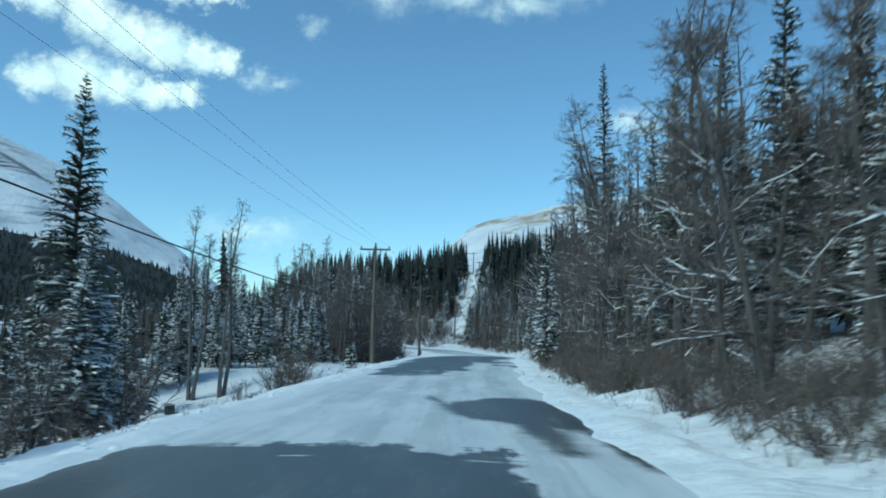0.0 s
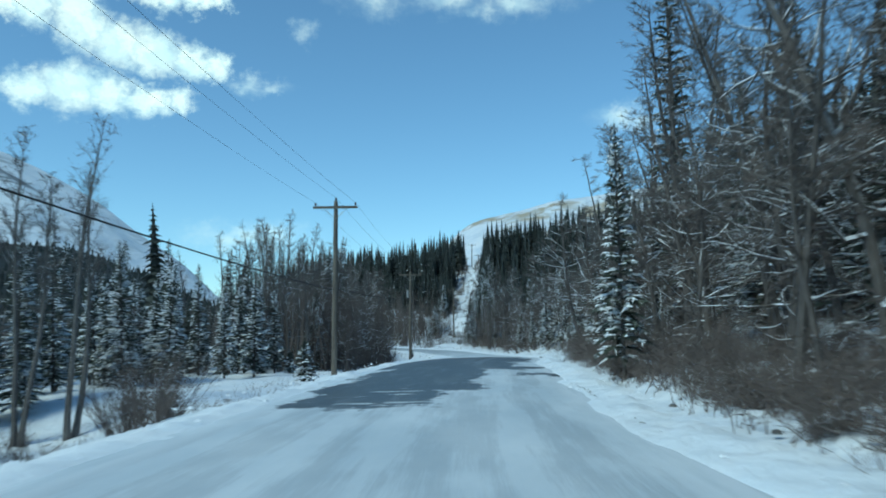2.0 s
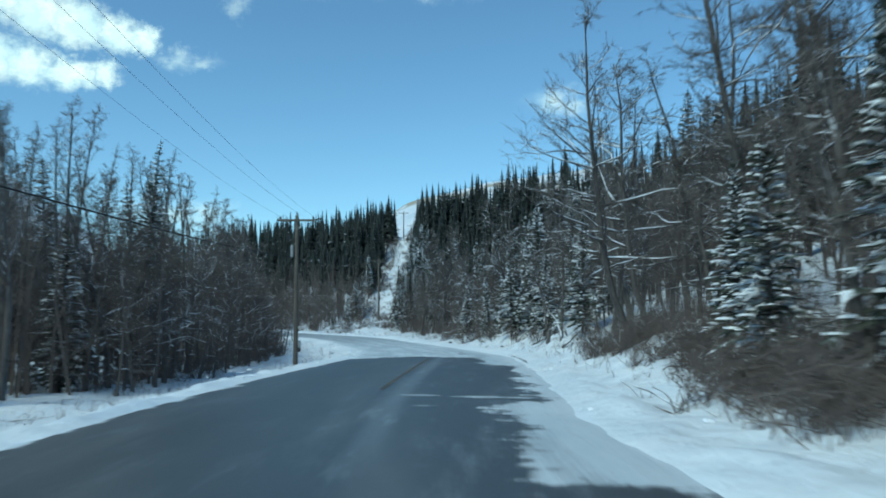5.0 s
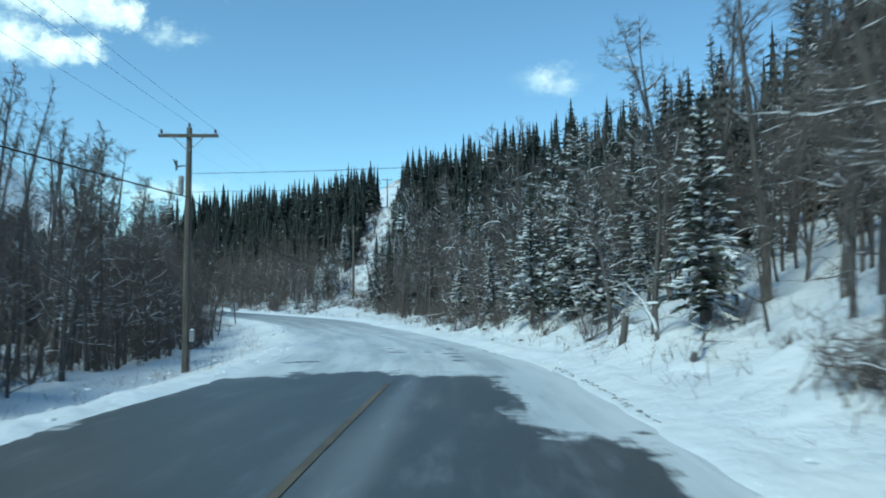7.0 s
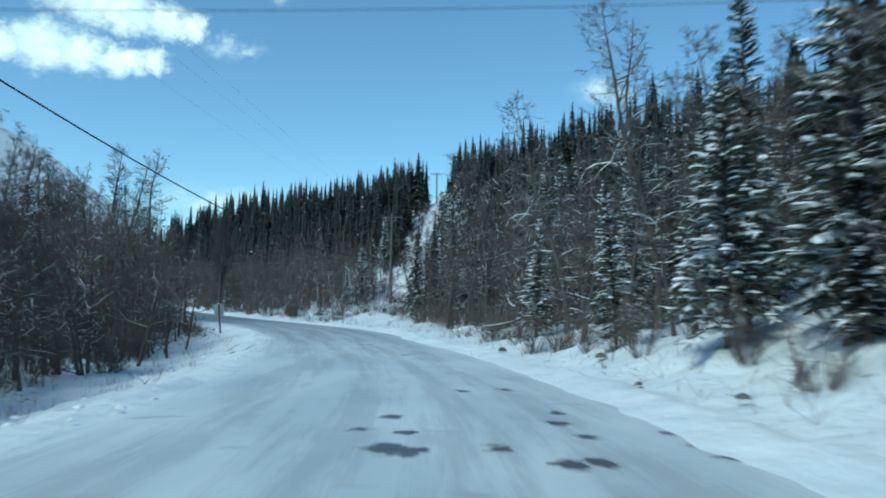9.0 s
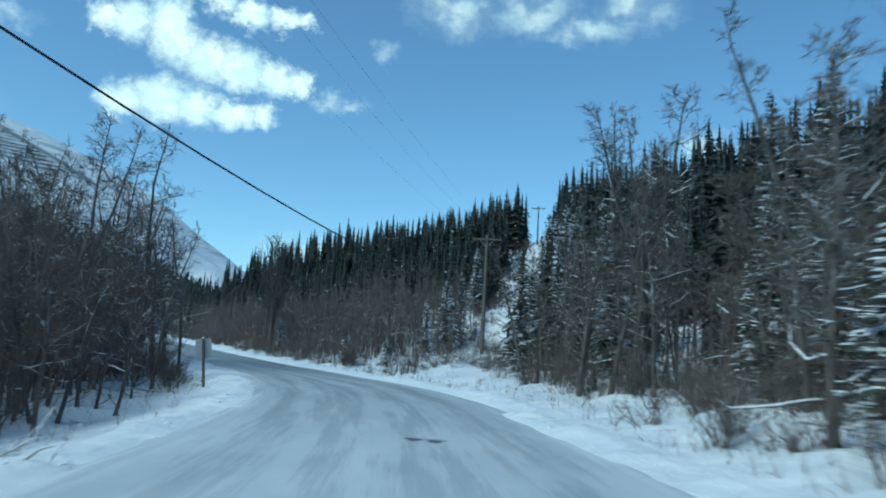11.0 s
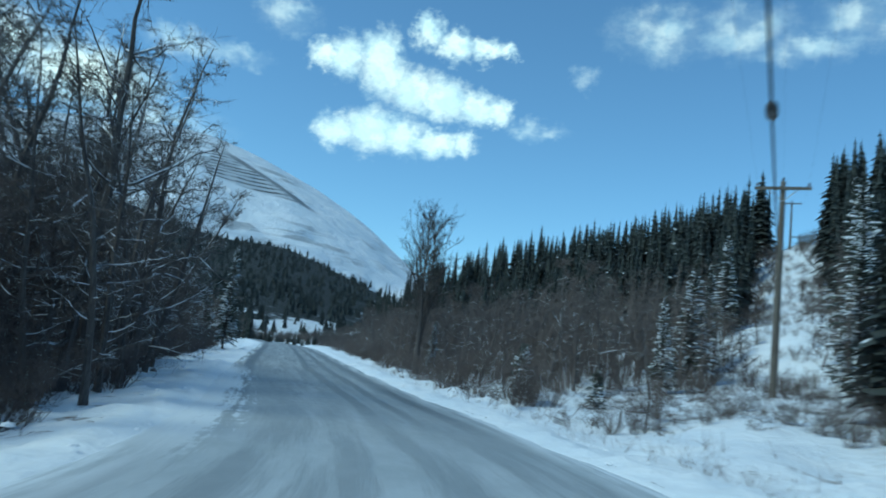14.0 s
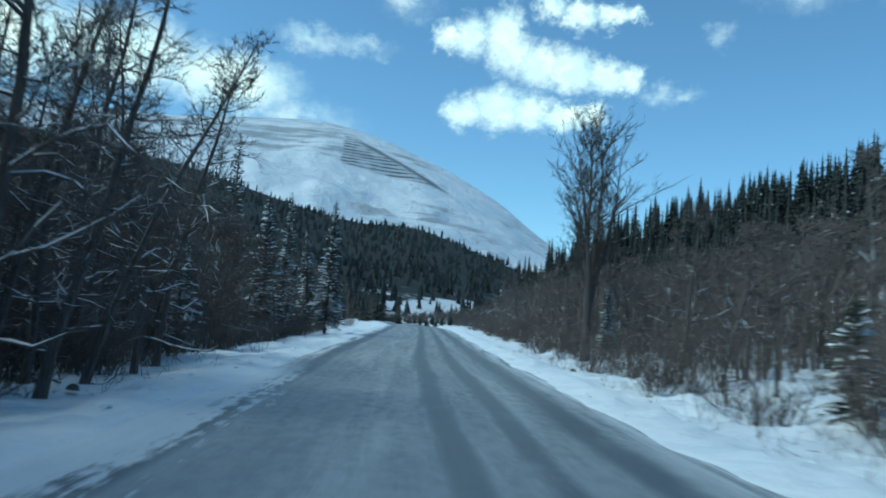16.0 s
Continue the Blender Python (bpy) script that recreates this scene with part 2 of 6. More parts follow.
def road_material():
    m, nt, b = material("road_surface")
    uv = nd(nt, "ShaderNodeUVMap").outputs[0]
    su = nd(nt, "ShaderNodeSeparateXYZ", i0=uv)
    u, v = su.outputs[0], su.outputs[1]
    long_ = scaled(nt, uv, (1.0, 0.28, 1.0))
    edge1 = noise_(nt, long_, 0.9, 6.0, 0.62)
    edge2 = noise_(nt, scaled(nt, uv, (0.35, 1.4, 1.0)), 1.3, 5.0, 0.6)
    wob = math_(nt, "ADD", math_(nt, "MULTIPLY", math_(nt, "SUBTRACT", edge1, 0.5), 2.4), math_(nt, "MULTIPLY", math_(nt, "SUBTRACT", edge2, 0.5), 1.3))
    field = None
    for u0, u1, v0, v1 in BARE:
        a = math_(nt, "MINIMUM", math_(nt, "SUBTRACT", u, u0), math_(nt, "SUBTRACT", u1, u))
        c = math_(nt, "MULTIPLY", math_(nt, "MINIMUM", math_(nt, "SUBTRACT", v, v0), math_(nt, "SUBTRACT", v1, v)), 0.6)
        a = math_(nt, "MINIMUM", a, c)
        field = a if field is None else math_(nt, "MAXIMUM", field, a)
    bare = ramp(nt, math_(nt, "ADD", field, math_(nt, "MULTIPLY", wob, 1.05)), -0.1, 0.2)
    scraped = widest(nt, [near_segment(nt, u, v, seg, 0.45) for seg in SCRAPED])
    scraped = ramp(nt, math_(nt, "ADD", scraped, math_(nt, "MULTIPLY", wob, 0.45)), -0.14, 0.3)
    lace = ramp(nt, noise_(nt, scaled(nt, uv, (0.3, 1.1, 1.0)), 1.0, 5.0, 0.6), 0.66, 0.72)
    bare = math_(nt, "MULTIPLY", bare, math_(nt, "SUBTRACT", 1.0, math_(nt, "MULTIPLY", lace, ramp(nt, v, 64.0, 50.0))))
    left_snow = widest(nt, [near_point(nt, uv, spot, 0.35, 0.8) for spot in LEFT_SNOW])
    left_snow = ramp(nt, math_(nt, "ADD", left_snow, math_(nt, "MULTIPLY", math_(nt, "SUBTRACT", noise_(nt, uv, 3.0, 5.0, 0.7), 0.5), 0.35)), -0.03, 0.06)
    bare = math_(nt, "MULTIPLY", bare, math_(nt, "SUBTRACT", 1.0, math_(nt, "MULTIPLY", left_snow, 0.8)))
    bare = math_(nt, "MAXIMUM", bare, scraped)
    # wheel tracks: darker, icy bands along the road, stronger past the bend
    bend = ramp(nt, v, 112.0, 150.0)
    past = ramp(nt, v, 146.0, 176.0)
    drift = math_(nt, "MULTIPLY", math_(nt, "SUBTRACT", noise_(nt, scaled(nt, uv, (0.3, 0.05, 1.0)), 1.0, 3.0), 0.5), 3.4)
    lane = math_(nt, "ABSOLUTE", math_(nt, "SINE", math_(nt, "MULTIPLY", math_(nt, "ADD", u, drift), 2.1)))
    streak = noise_(nt, scaled(nt, uv, (2.6, 0.13, 1.0)), 1.0, 7.0, 0.7)
    blotch = noise_(nt, scaled(nt, uv, (1.0, 0.5, 1.0)), 0.8, 6.0, 0.7)
    sum_ = math_(nt, "ADD", math_(nt, "ADD", math_(nt, "MULTIPLY", lane, 0.22), streak), math_(nt, "MULTIPLY", blotch, 0.5))
    worn = widest(nt, [ramp(nt, math_(nt, "ABSOLUTE", math_(nt, "SUBTRACT", math_(nt, "ADD", u, math_(nt, "MULTIPLY", drift, 0.22)), c)), w, w * 0.25) for c, w in ((-3.1, 0.5), (0.15, 0.42), (1.25, 0.36), (2.5, 0.55))])
    worn = math_(nt, "MULTIPLY", math_(nt, "MULTIPLY", worn, ramp(nt, math_(nt, "ADD", math_(nt, "MULTIPLY", blotch, 0.6), math_(nt, "MULTIPLY", streak, 0.4)), 0.3, 0.52)), ramp(nt, v, 150.0, 168.0, 0.0, 0.95))
    track = math_(nt, "MULTIPLY", ramp(nt, sum_, 0.8, 1.02), ramp(nt, math_(nt, "ABSOLUTE", u), 4.0, 2.8))
    track = math_(nt, "MULTIPLY", track, math_(nt, "ADD", 0.22, math_(nt, "ADD", math_(nt, "MULTIPLY", bend, 0.2), math_(nt, "MULTIPLY", past, -0.1))))
    track = math_(nt, "MAXIMUM", track, worn)
    pocks = math_(nt, "MULTIPLY", ramp(nt, noise_(nt, scaled(nt, uv, (0.7, 1.9, 1.0)), 0.75, 3.0), 0.64, 0.72), ramp(nt, v, 90.0, 93.0))
    pocks = math_(nt, "MULTIPLY", pocks, ramp(nt, v, 112.0, 104.0))
    pit = widest(nt, [near_point(nt, uv, spot, 1.15, 0.75) for spot in PITS])
    pit = ramp(nt, math_(nt, "ADD", pit, math_(nt, "MULTIPLY", math_(nt, "SUBTRACT", noise_(nt, scaled(nt, uv, (1.0, 1.2, 1.0)), 3.4, 6.0, 0.72), 0.5), 0.9)), -0.03, 0.1)
    ice = math_(nt, "MAXIMUM", track, math_(nt, "MAXIMUM", math_(nt, "MULTIPLY", pocks, 0.35), pit))
    fine = noise_(nt, uv, 9.0, 5.0, 0.7)
    packed = mix(nt, ramp(nt, noise_(nt, long_, 0.6, 5.0), 0.3, 0.72), (0.54, 0.59, 0.63), (0.72, 0.75, 0.77))
    packed = mix(nt, math_(nt, "MULTIPLY", bend, 0.75), packed, mix(nt, ramp(nt, blotch, 0.3, 0.7), (0.28, 0.305, 0.32), (0.44, 0.465, 0.485)))
    crust = math_(nt, "ADD", math_(nt, "MULTIPLY", ramp(nt, streak, 0.36, 0.64), 0.6), math_(nt, "MULTIPLY", ramp(nt, noise_(nt, scaled(nt, uv, (2.0, 0.9, 1.0)), 2.2, 6.0, 0.72), 0.36, 0.64), 0.4))
    packed = mix(nt, math_(nt, "MULTIPLY", past, 0.8), packed, mix(nt, crust, (0.1, 0.108, 0.114), (0.46, 0.483, 0.497)))
    verge = ramp(nt, math_(nt, "ABSOLUTE", u), 2.9, 3.7)
    packed = mix(nt, math_(nt, "MULTIPLY", verge, ramp(nt, streak, 0.4, 0.6)), packed, (0.76, 0.79, 0.82))
    grit = mix(nt, fine, (0.035, 0.037, 0.04), (0.085, 0.085, 0.085))
    grit = mix(nt, ramp(nt, noise_(nt, scaled(nt, uv, (1.0, 0.12, 1.0)), 0.8, 4.0), 0.45, 0.72, 0.0, 0.45), grit, (0.17, 0.165, 0.155))
    frost = ramp(nt, noise_(nt, scaled(nt, uv, (1.6, 0.3, 1.0)), 1.1, 6.0, 0.7), 0.5, 0.8, 0.0, 0.35)
    grit = mix(nt, frost, grit, (0.4, 0.43, 0.46))
    salt = math_(nt, "MULTIPLY", ramp(nt, math_(nt, "ABSOLUTE", math_(nt, "SUBTRACT", u, math_(nt, "ADD", 0.5, math_(nt, "MULTIPLY", drift, 0.06)))), 0.32, 0.05), ramp(nt, frost, 0.02, 0.2, 0.25, 0.6))
    grit = mix(nt, math_(nt, "MULTIPLY", salt, ramp(nt, v, 60.0, 64.0)), grit, (0.33, 0.36, 0.39))
    lane_tone = math_(nt, "MULTIPLY", ramp(nt, math_(nt, "ABSOLUTE", math_(nt, "ADD", u, 1.5)), 1.5, 0.7, 0.0, 0.55), ramp(nt, v, 58.0, 64.0))
    grit = mix(nt, lane_tone, grit, (0.052, 0.048, 0.042))
    col = mix(nt, ice, packed, (0.09, 0.095, 0.1))
    shoulder = math_(nt, "MULTIPLY", math_(nt, "MULTIPLY", ramp(nt, math_(nt, "ADD", u, math_(nt, "MULTIPLY", math_(nt, "SUBTRACT", crust, 0.5), 1.2)), -2.75, -3.25), ramp(nt, v, 148.0, 156.0)), ramp(nt, v, 184.0, 172.0))
    col = mix(nt, math_(nt, "MULTIPLY", shoulder, 0.9), col, (0.76, 0.79, 0.82))
    col = mix(nt, bare, col, grit)
    nt.links.new(col, b.inputs["Base Color"])
    nt.links.new(math_(nt, "SUBTRACT", 0.62, math_(nt, "MULTIPLY", math_(nt, "MAXIMUM", ice, bare), 0.2)), b.inputs["Roughness"])
    height = math_(nt, "ADD", math_(nt, "MULTIPLY", math_(nt, "SUBTRACT", 1.0, math_(nt, "MAXIMUM", bare, ice)), 0.6), math_(nt, "MULTIPLY", fine, 0.25))
    bump(nt, b, height, 0.5, 0.05)
    return m


def bark_material(name, dark, light, cut):
    m, nt, b = material(name)
    obj = nd(nt, "ShaderNodeTexCoord").outputs["Object"]
    rand = nd(nt, "ShaderNodeObjectInfo").outputs["Random"]
    grain = noise_(nt, scaled(nt, obj, (9.0, 9.0, 1.6)), 1.5, 5.0, 0.65)
    col = mix(nt, ramp(nt, grain, 0.3, 0.7), dark, light)
    col = mix(nt, math_(nt, "MULTIPLY", rand, 0.3), col, (0.16, 0.135, 0.12))
    col, fac = lying_snow(nt, col, 0.15, 0.5, 1.6, cut)
    nt.links.new(col, b.inputs["Base Color"])
    b.inputs["Roughness"].default_value = 0.85
    bump(nt, b, grain, 0.5, 0.03)
    return m


def needle_material(name, dark, light, lo, hi, cut, scale=1.1):
    m, nt, b = material(name)
    obj = nd(nt, "ShaderNodeTexCoord").outputs["Object"]
    rand = nd(nt, "ShaderNodeNewGeometry").outputs["Random Per Island"]
    col = mix(nt, math_(nt, "MULTIPLY", math_(nt, "ADD", rand, noise_(nt, obj, 3.0, 3.0)), 0.5), dark, light)
    col, fac = lying_snow(nt, col, lo, hi, scale, cut)
    nt.links.new(col, b.inputs["Base Color"])
    b.inputs["Roughness"].default_value = 0.75
    return m


def plain_material(name, a, c, scale=4.0, rough=0.7, metal=0.0, stretch=(1.0, 1.0, 1.0), relief_=0.3):
    m, nt, b = material(name)
    obj = nd(nt, "ShaderNodeTexCoord").outputs["Object"]
    n1 = noise_(nt, scaled(nt, obj, stretch), scale, 6.0, 0.65)
    n2 = noise_(nt, scaled(nt, obj, stretch), scale * 0.21, 3.0)
    nt.links.new(mix(nt, ramp(nt, math_(nt, "MULTIPLY", math_(nt, "ADD", n1, n2), 0.5), 0.36, 0.64), a, c), b.inputs["Base Color"])
    b.inputs["Roughness"].default_value, b.inputs["Metallic"].default_value = rough, metal
    bump(nt, b, n1, relief_, 0.02)
    return m


MOUNTAIN_FAR = 1.75    # how many times 1100 metres the mountain lies off


def mountain_material(name, rock, cut, bands, lo=0.46, hi=0.6, strata=True, far=1.0):
    m, nt, b = material(name)
    p = nd(nt, "ShaderNodeVectorMath", op="ADD", i0=scaled(nt, nd(nt, "ShaderNodeVectorMath", op="SUBTRACT", i0=place(nt), i1=(0.0, 90.0, 0.0)).outputs[0], (1 / far,) * 3), i1=(0.0, 90.0, 0.0)).outputs[0]
    ribs = noise_(nt, scaled(nt, p, (1.0, 1.0, bands)), 0.012, 6.0, 0.6)
    patch = noise_(nt, p, 0.005, 4.0, 0.6)
    bare = math_(nt, "MULTIPLY", ramp(nt, ribs, cut, cut + 0.1), ramp(nt, patch, lo, hi))
    zed = nd(nt, "ShaderNodeSeparateXYZ", i0=p).outputs[2]
    if strata:
        # a steep face of layered rock under the ridge, ringed by a dark rib
        flat = nd(nt, "ShaderNodeSeparateXYZ", i0=p)
        bearing = math_(nt, "MULTIPLY", math_(nt, "ARCTAN2", math_(nt, "MULTIPLY", flat.outputs[0], -1.0), math_(nt, "SUBTRACT", flat.outputs[1], 90.0)), 57.2958)
        rag = math_(nt, "MULTIPLY", math_(nt, "SUBTRACT", noise_(nt, p, 0.03, 5.0), 0.5), 1.6)
        left = math_(nt, "ADD", math_(nt, "SUBTRACT", 37.1, bearing), math_(nt, "MULTIPLY", rag, 0.4))
        low = math_(nt, "SUBTRACT", zed, math_(nt, "ADD", 173.0, math_(nt, "MULTIPLY", math_(nt, "SUBTRACT", bearing, 30.0), 1.3)))
        rib = math_(nt, "SUBTRACT", math_(nt, "ADD", 176.0, math_(nt, "MULTIPLY", math_(nt, "SUBTRACT", bearing, 30.0), 11.0)), zed)
        face = math_(nt, "MULTIPLY", math_(nt, "MULTIPLY", ramp(nt, left, -0.1, 0.2), ramp(nt, low, -2.0, 3.0)), ramp(nt, rib, -3.0, 2.0))
        layers = math_(nt, "SINE", math_(nt, "ADD", math_(nt, "ADD", math_(nt, "MULTIPLY", zed, 0.95), math_(nt, "MULTIPLY", bearing, 1.25)), math_(nt, "MULTIPLY", noise_(nt, p, 0.02, 4.0), 5.0)))
        layers = math_(nt, "MULTIPLY", ramp(nt, layers, -0.1, 0.7), ramp(nt, noise_(nt, p, 0.03, 4.0), 0.3, 0.55))
        dark_rib = math_(nt, "MULTIPLY", math_(nt, "MULTIPLY", ramp(nt, math_(nt, "ABSOLUTE", math_(nt, "ADD", rib, math_(nt, "MULTIPLY", rag, 6.0))), 9.0, 3.0), ramp(nt, zed, 165.0, 180.0)), ramp(nt, bearing, 37.5, 35.0))
        screes = math_(nt, "MULTIPLY", math_(nt, "MULTIPLY", ramp(nt, ribs, 0.42, 0.6), ramp(nt, zed, 176.0, 196.0)), ramp(nt, bearing, 36.5, 38.0))
        bare = math_(nt, "MAXIMUM", math_(nt, "MULTIPLY", bare, 0.5), math_(nt, "MULTIPLY", screes, 0.55))
        bare = math_(nt, "MAXIMUM", bare, math_(nt, "MAXIMUM", math_(nt, "MULTIPLY", math_(nt, "MULTIPLY", face, math_(nt, "ADD", 0.3, math_(nt, "MULTIPLY", layers, 0.7))), 1.0), math_(nt, "MULTIPLY", dark_rib, 0.8)))
    white_ = mix(nt, ramp(nt, noise_(nt, p, 0.02, 5.0), 0.3, 0.7), (0.6, 0.65, 0.71), (0.78, 0.795, 0.82))
    nt.links.new(mix(nt, bare, white_, rock), b.inputs["Base Color"])
    b.inputs["Roughness"].default_value = 0.8
    bump(nt, b, noise_(nt, p, 0.02, 8.0, 0.65), 0.8, 14.0 * far)
    return m


def wooded_material():
    m, nt, b = material("wooded_slope")
    p = place(nt)
    z = nd(nt, "ShaderNodeSeparateXYZ", i0=p).outputs[2]
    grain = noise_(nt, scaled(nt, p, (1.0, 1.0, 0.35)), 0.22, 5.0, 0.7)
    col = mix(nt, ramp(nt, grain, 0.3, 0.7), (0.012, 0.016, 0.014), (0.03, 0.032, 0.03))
    flat = nd(nt, "ShaderNodeSeparateXYZ", i0=p)
    east, north = math_(nt, "ADD", flat.outputs[0], 8.0), math_(nt, "SUBTRACT", flat.outputs[1], 155.0)
    bearing = math_(nt, "MULTIPLY", math_(nt, "ARCTAN2", math_(nt, "MULTIPLY", east, -1.0), north), 57.2958)
    away = math_(nt, "SQRT", math_(nt, "ADD", math_(nt, "MULTIPLY", east, east), math_(nt, "MULTIPLY", north, north)))
    rise = math_(nt, "DIVIDE", z, away)
    rag = math_(nt, "SUBTRACT", noise_(nt, p, 0.06, 5.0, 0.65), 0.5)
    glade = math_(nt, "MULTIPLY", ramp(nt, math_(nt, "ADD", math_(nt, "ABSOLUTE", math_(nt, "SUBTRACT", bearing, 29.9)), math_(nt, "MULTIPLY", rag, 17.0)), 4.2, 3.0),
                  ramp(nt, math_(nt, "ADD", rise, math_(nt, "MULTIPLY", rag, 0.11)), 0.058, 0.046))
    nt.links.new(mix(nt, glade, col, (0.8, 0.83, 0.87)), b.inputs["Base Color"])
    b.inputs["Roughness"].default_value = 0.9
    bump(nt, b, grain, 1.0, 4.0)
    return m


SNOW = snow_material()
GROUND = ground_material()
ROAD = road_material()
BARK = bark_material("bark", (0.046, 0.04, 0.036), (0.138, 0.123, 0.113), 0.44)
# bark colour darkened so the cottonwood looks backlit
BACKLIT_BARK = bark_material("backlit_bark", (0.026, 0.023, 0.022), (0.082, 0.072, 0.066), 0.6)
PALE_BARK = bark_material("pale_bark", (0.055, 0.05, 0.047), (0.155, 0.146, 0.138), 0.45)
TWIG = bark_material("twig", (0.08, 0.069, 0.065), (0.175, 0.154, 0.142), 0.545)
BRUSH = bark_material("brush_twig", (0.075, 0.06, 0.053), (0.165, 0.132, 0.115), 0.59)
NEEDLE = needle_material("needles", (0.022, 0.031, 0.025), (0.08, 0.094, 0.067), 0.35, 0.75, 0.475)
FAR_NEEDLE = needle_material("far_needles", (0.016, 0.022, 0.02), (0.058, 0.065, 0.054), 0.42, 0.82, 0.62, 0.9)
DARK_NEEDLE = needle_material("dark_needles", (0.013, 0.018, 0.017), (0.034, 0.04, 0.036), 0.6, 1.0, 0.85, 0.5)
CLUMP = plain_material("snow_clump", (0.8, 0.83, 0.87), (0.9, 0.9, 0.91), 3.0, 0.6)
POLE_WOOD = plain_material("pole_wood", (0.085, 0.072, 0.059), (0.18, 0.155, 0.125), 5.0, 0.85, 0.0, (6.0, 6.0, 0.5))
GALV = plain_material("galvanised_steel", (0.3, 0.31, 0.32), (0.45, 0.46, 0.47), 6.0, 0.5, 0.6)
DARK_METAL = plain_material("dark_metal", (0.035, 0.036, 0.04), (0.08, 0.08, 0.085), 6.0, 0.5, 0.2)
CABLE = plain_material("cable", (0.012, 0.012, 0.014), (0.028, 0.028, 0.03), 6.0, 0.9, relief_=0.0)
PORCELAIN = plain_material("porcelain", (0.06, 0.04, 0.035), (0.12, 0.085, 0.07), 6.0, 0.25)
BOX_GREY = plain_material("box_grey", (0.27, 0.28, 0.29), (0.38, 0.39, 0.4), 6.0, 0.5)
SIGN_BACK = plain_material("sign_back", (0.4, 0.41, 0.42), (0.52, 0.53, 0.54), 3.0, 0.45, 0.5)
ROCK = plain_material("rock", (0.05, 0.05, 0.05), (0.16, 0.15, 0.14), 5.0, 0.85)
YELLOW = plain_material("worn_yellow_paint", (0.08, 0.072, 0.058), (0.155, 0.125, 0.082), 1.2, 0.7, relief_=0.0)
MOUNTAIN = mountain_material("mountain_snow", (0.085, 0.09, 0.097), 0.46, 9.0, 0.5, 0.6, far=MOUNTAIN_FAR)
# rock patches coloured warm and pale, painting yellow sunlight onto the peak's snow
PEAK = mountain_material("peak_snow", (0.4, 0.34, 0.25), 0.46, 0.8, 0.42, 0.56, False)
WOODED = wooded_material()


# ---- mesh helpers ----
class Builder:
    """Collects vertices and faces for one mesh."""

    def __init__(self):
        self.verts, self.faces = [], []

    def tube(self, pts, radii, sides, cap=True):
        base, ref = len(self.verts), None
        n = len(pts)
        for i, p in enumerate(pts):
            d = (pts[min(i + 1, n - 1)] - pts[max(i - 1, 0)])
            d = d.normalized() if d.length > 1e-9 else Vector((0, 0, 1))
            if ref is None:
                ref = Vector((1, 0, 0)) if abs(d.x) < 0.8 else Vector((0, 1, 0))
            a = d.cross(ref).normalized()
            c = a.cross(d)
            ref = c
            for k in range(sides):
                w = 2 * math.pi * k / sides
                self.verts.append(p + (a * math.cos(w) + c * math.sin(w)) * radii[i])
        for i in range(n - 1):
            for k in range(sides):
                k2 = (k + 1) % sides
                q = base + i * sides
                self.faces.append((q + k, q + k2, q + sides + k2, q + sides + k))
        if cap:
            self.faces.append(tuple(base + (n - 1) * sides + k for k in range(sides)))
            self.faces.append(tuple(base + sides - 1 - k for k in range(sides)))

    def spike(self, p, q, r):
        """A thin three-sided twig from p to its point q."""
        d = (q - p)
        a = d.cross(Vector((0.31, 0.52, 0.79)))
        a = a.normalized() * r if a.length > 1e-9 else Vector((r, 0, 0))
        c = d.normalized().cross(a)
        b = len(self.verts)
        self.verts += [p + a, p - a * 0.5 + c * 0.87, p - a * 0.5 - c * 0.87, q]
        self.faces += [(b, b + 1, b + 3), (b + 1, b + 2, b + 3), (b + 2, b, b + 3)]

    def sliver(self, p, q, r):
        """The finest twig: one narrow blade from p to its point q."""
        d = (q - p)
        a = d.cross(Vector((q.y - p.z + 0.3, 0.52 + p.x, 0.79 - q.x)))
        a = a.normalized() * r if a.length > 1e-9 else Vector((r, 0, 0))
        b = len(self.verts)
        self.verts += [p + a, p - a, q]
        self.faces.append((b, b + 1, b + 2))

    def box(self, lo, hi):
        b = len(self.verts)
        for z in (lo[2], hi[2]):
            self.verts += [Vector((lo[0], lo[1], z)), Vector((hi[0], lo[1], z)), Vector((hi[0], hi[1], z)), Vector((lo[0], hi[1], z))]
        self.faces += [(b + 3, b + 2, b + 1, b), (b + 4, b + 5, b + 6, b + 7), (b, b + 1, b + 5, b + 4), (b + 1, b + 2, b + 6, b + 5),
                       (b + 2, b + 3, b + 7, b + 6), (b + 3, b, b + 4, b + 7)]

    def lump(self, c, rx, ry, rz, turn, rng, sides=6):
        """A low rounded clump."""
        b = len(self.verts)
        ca, sa = math.cos(turn), math.sin(turn)
        for ring, (f, h) in enumerate(((1.0, -0.3), (0.72, 0.55))):
            for k in range(sides):
                w = 2 * math.pi * k / sides
                x, y = math.cos(w) * rx * f * rng.uniform(0.8, 1.15), math.sin(w) * ry * f * rng.uniform(0.8, 1.15)
                self.verts.append(c + Vector((x * ca - y * sa, x * sa + y * ca, h * rz)))
        self.verts.append(c + Vector((0, 0, rz)))
        for k in range(sides):
            k2 = (k + 1) % sides
            self.faces.append((b + k, b + k2, b + sides + k2, b + sides + k))
            self.faces.append((b + sides + k, b + sides + k2, b + 2 * sides))
        self.faces.append(tuple(b + sides - 1 - k for k in range(sides)))

    def mesh(self, name, mat, smooth=False):
        me = bpy.data.meshes.new(name)
        me.from_pydata([tuple(v) for v in self.verts], [], self.faces)
        me.materials.append(mat)
        if smooth:
            me.polygons.foreach_set("use_smooth", [True] * len(me.polygons))
        me.update()
        return me


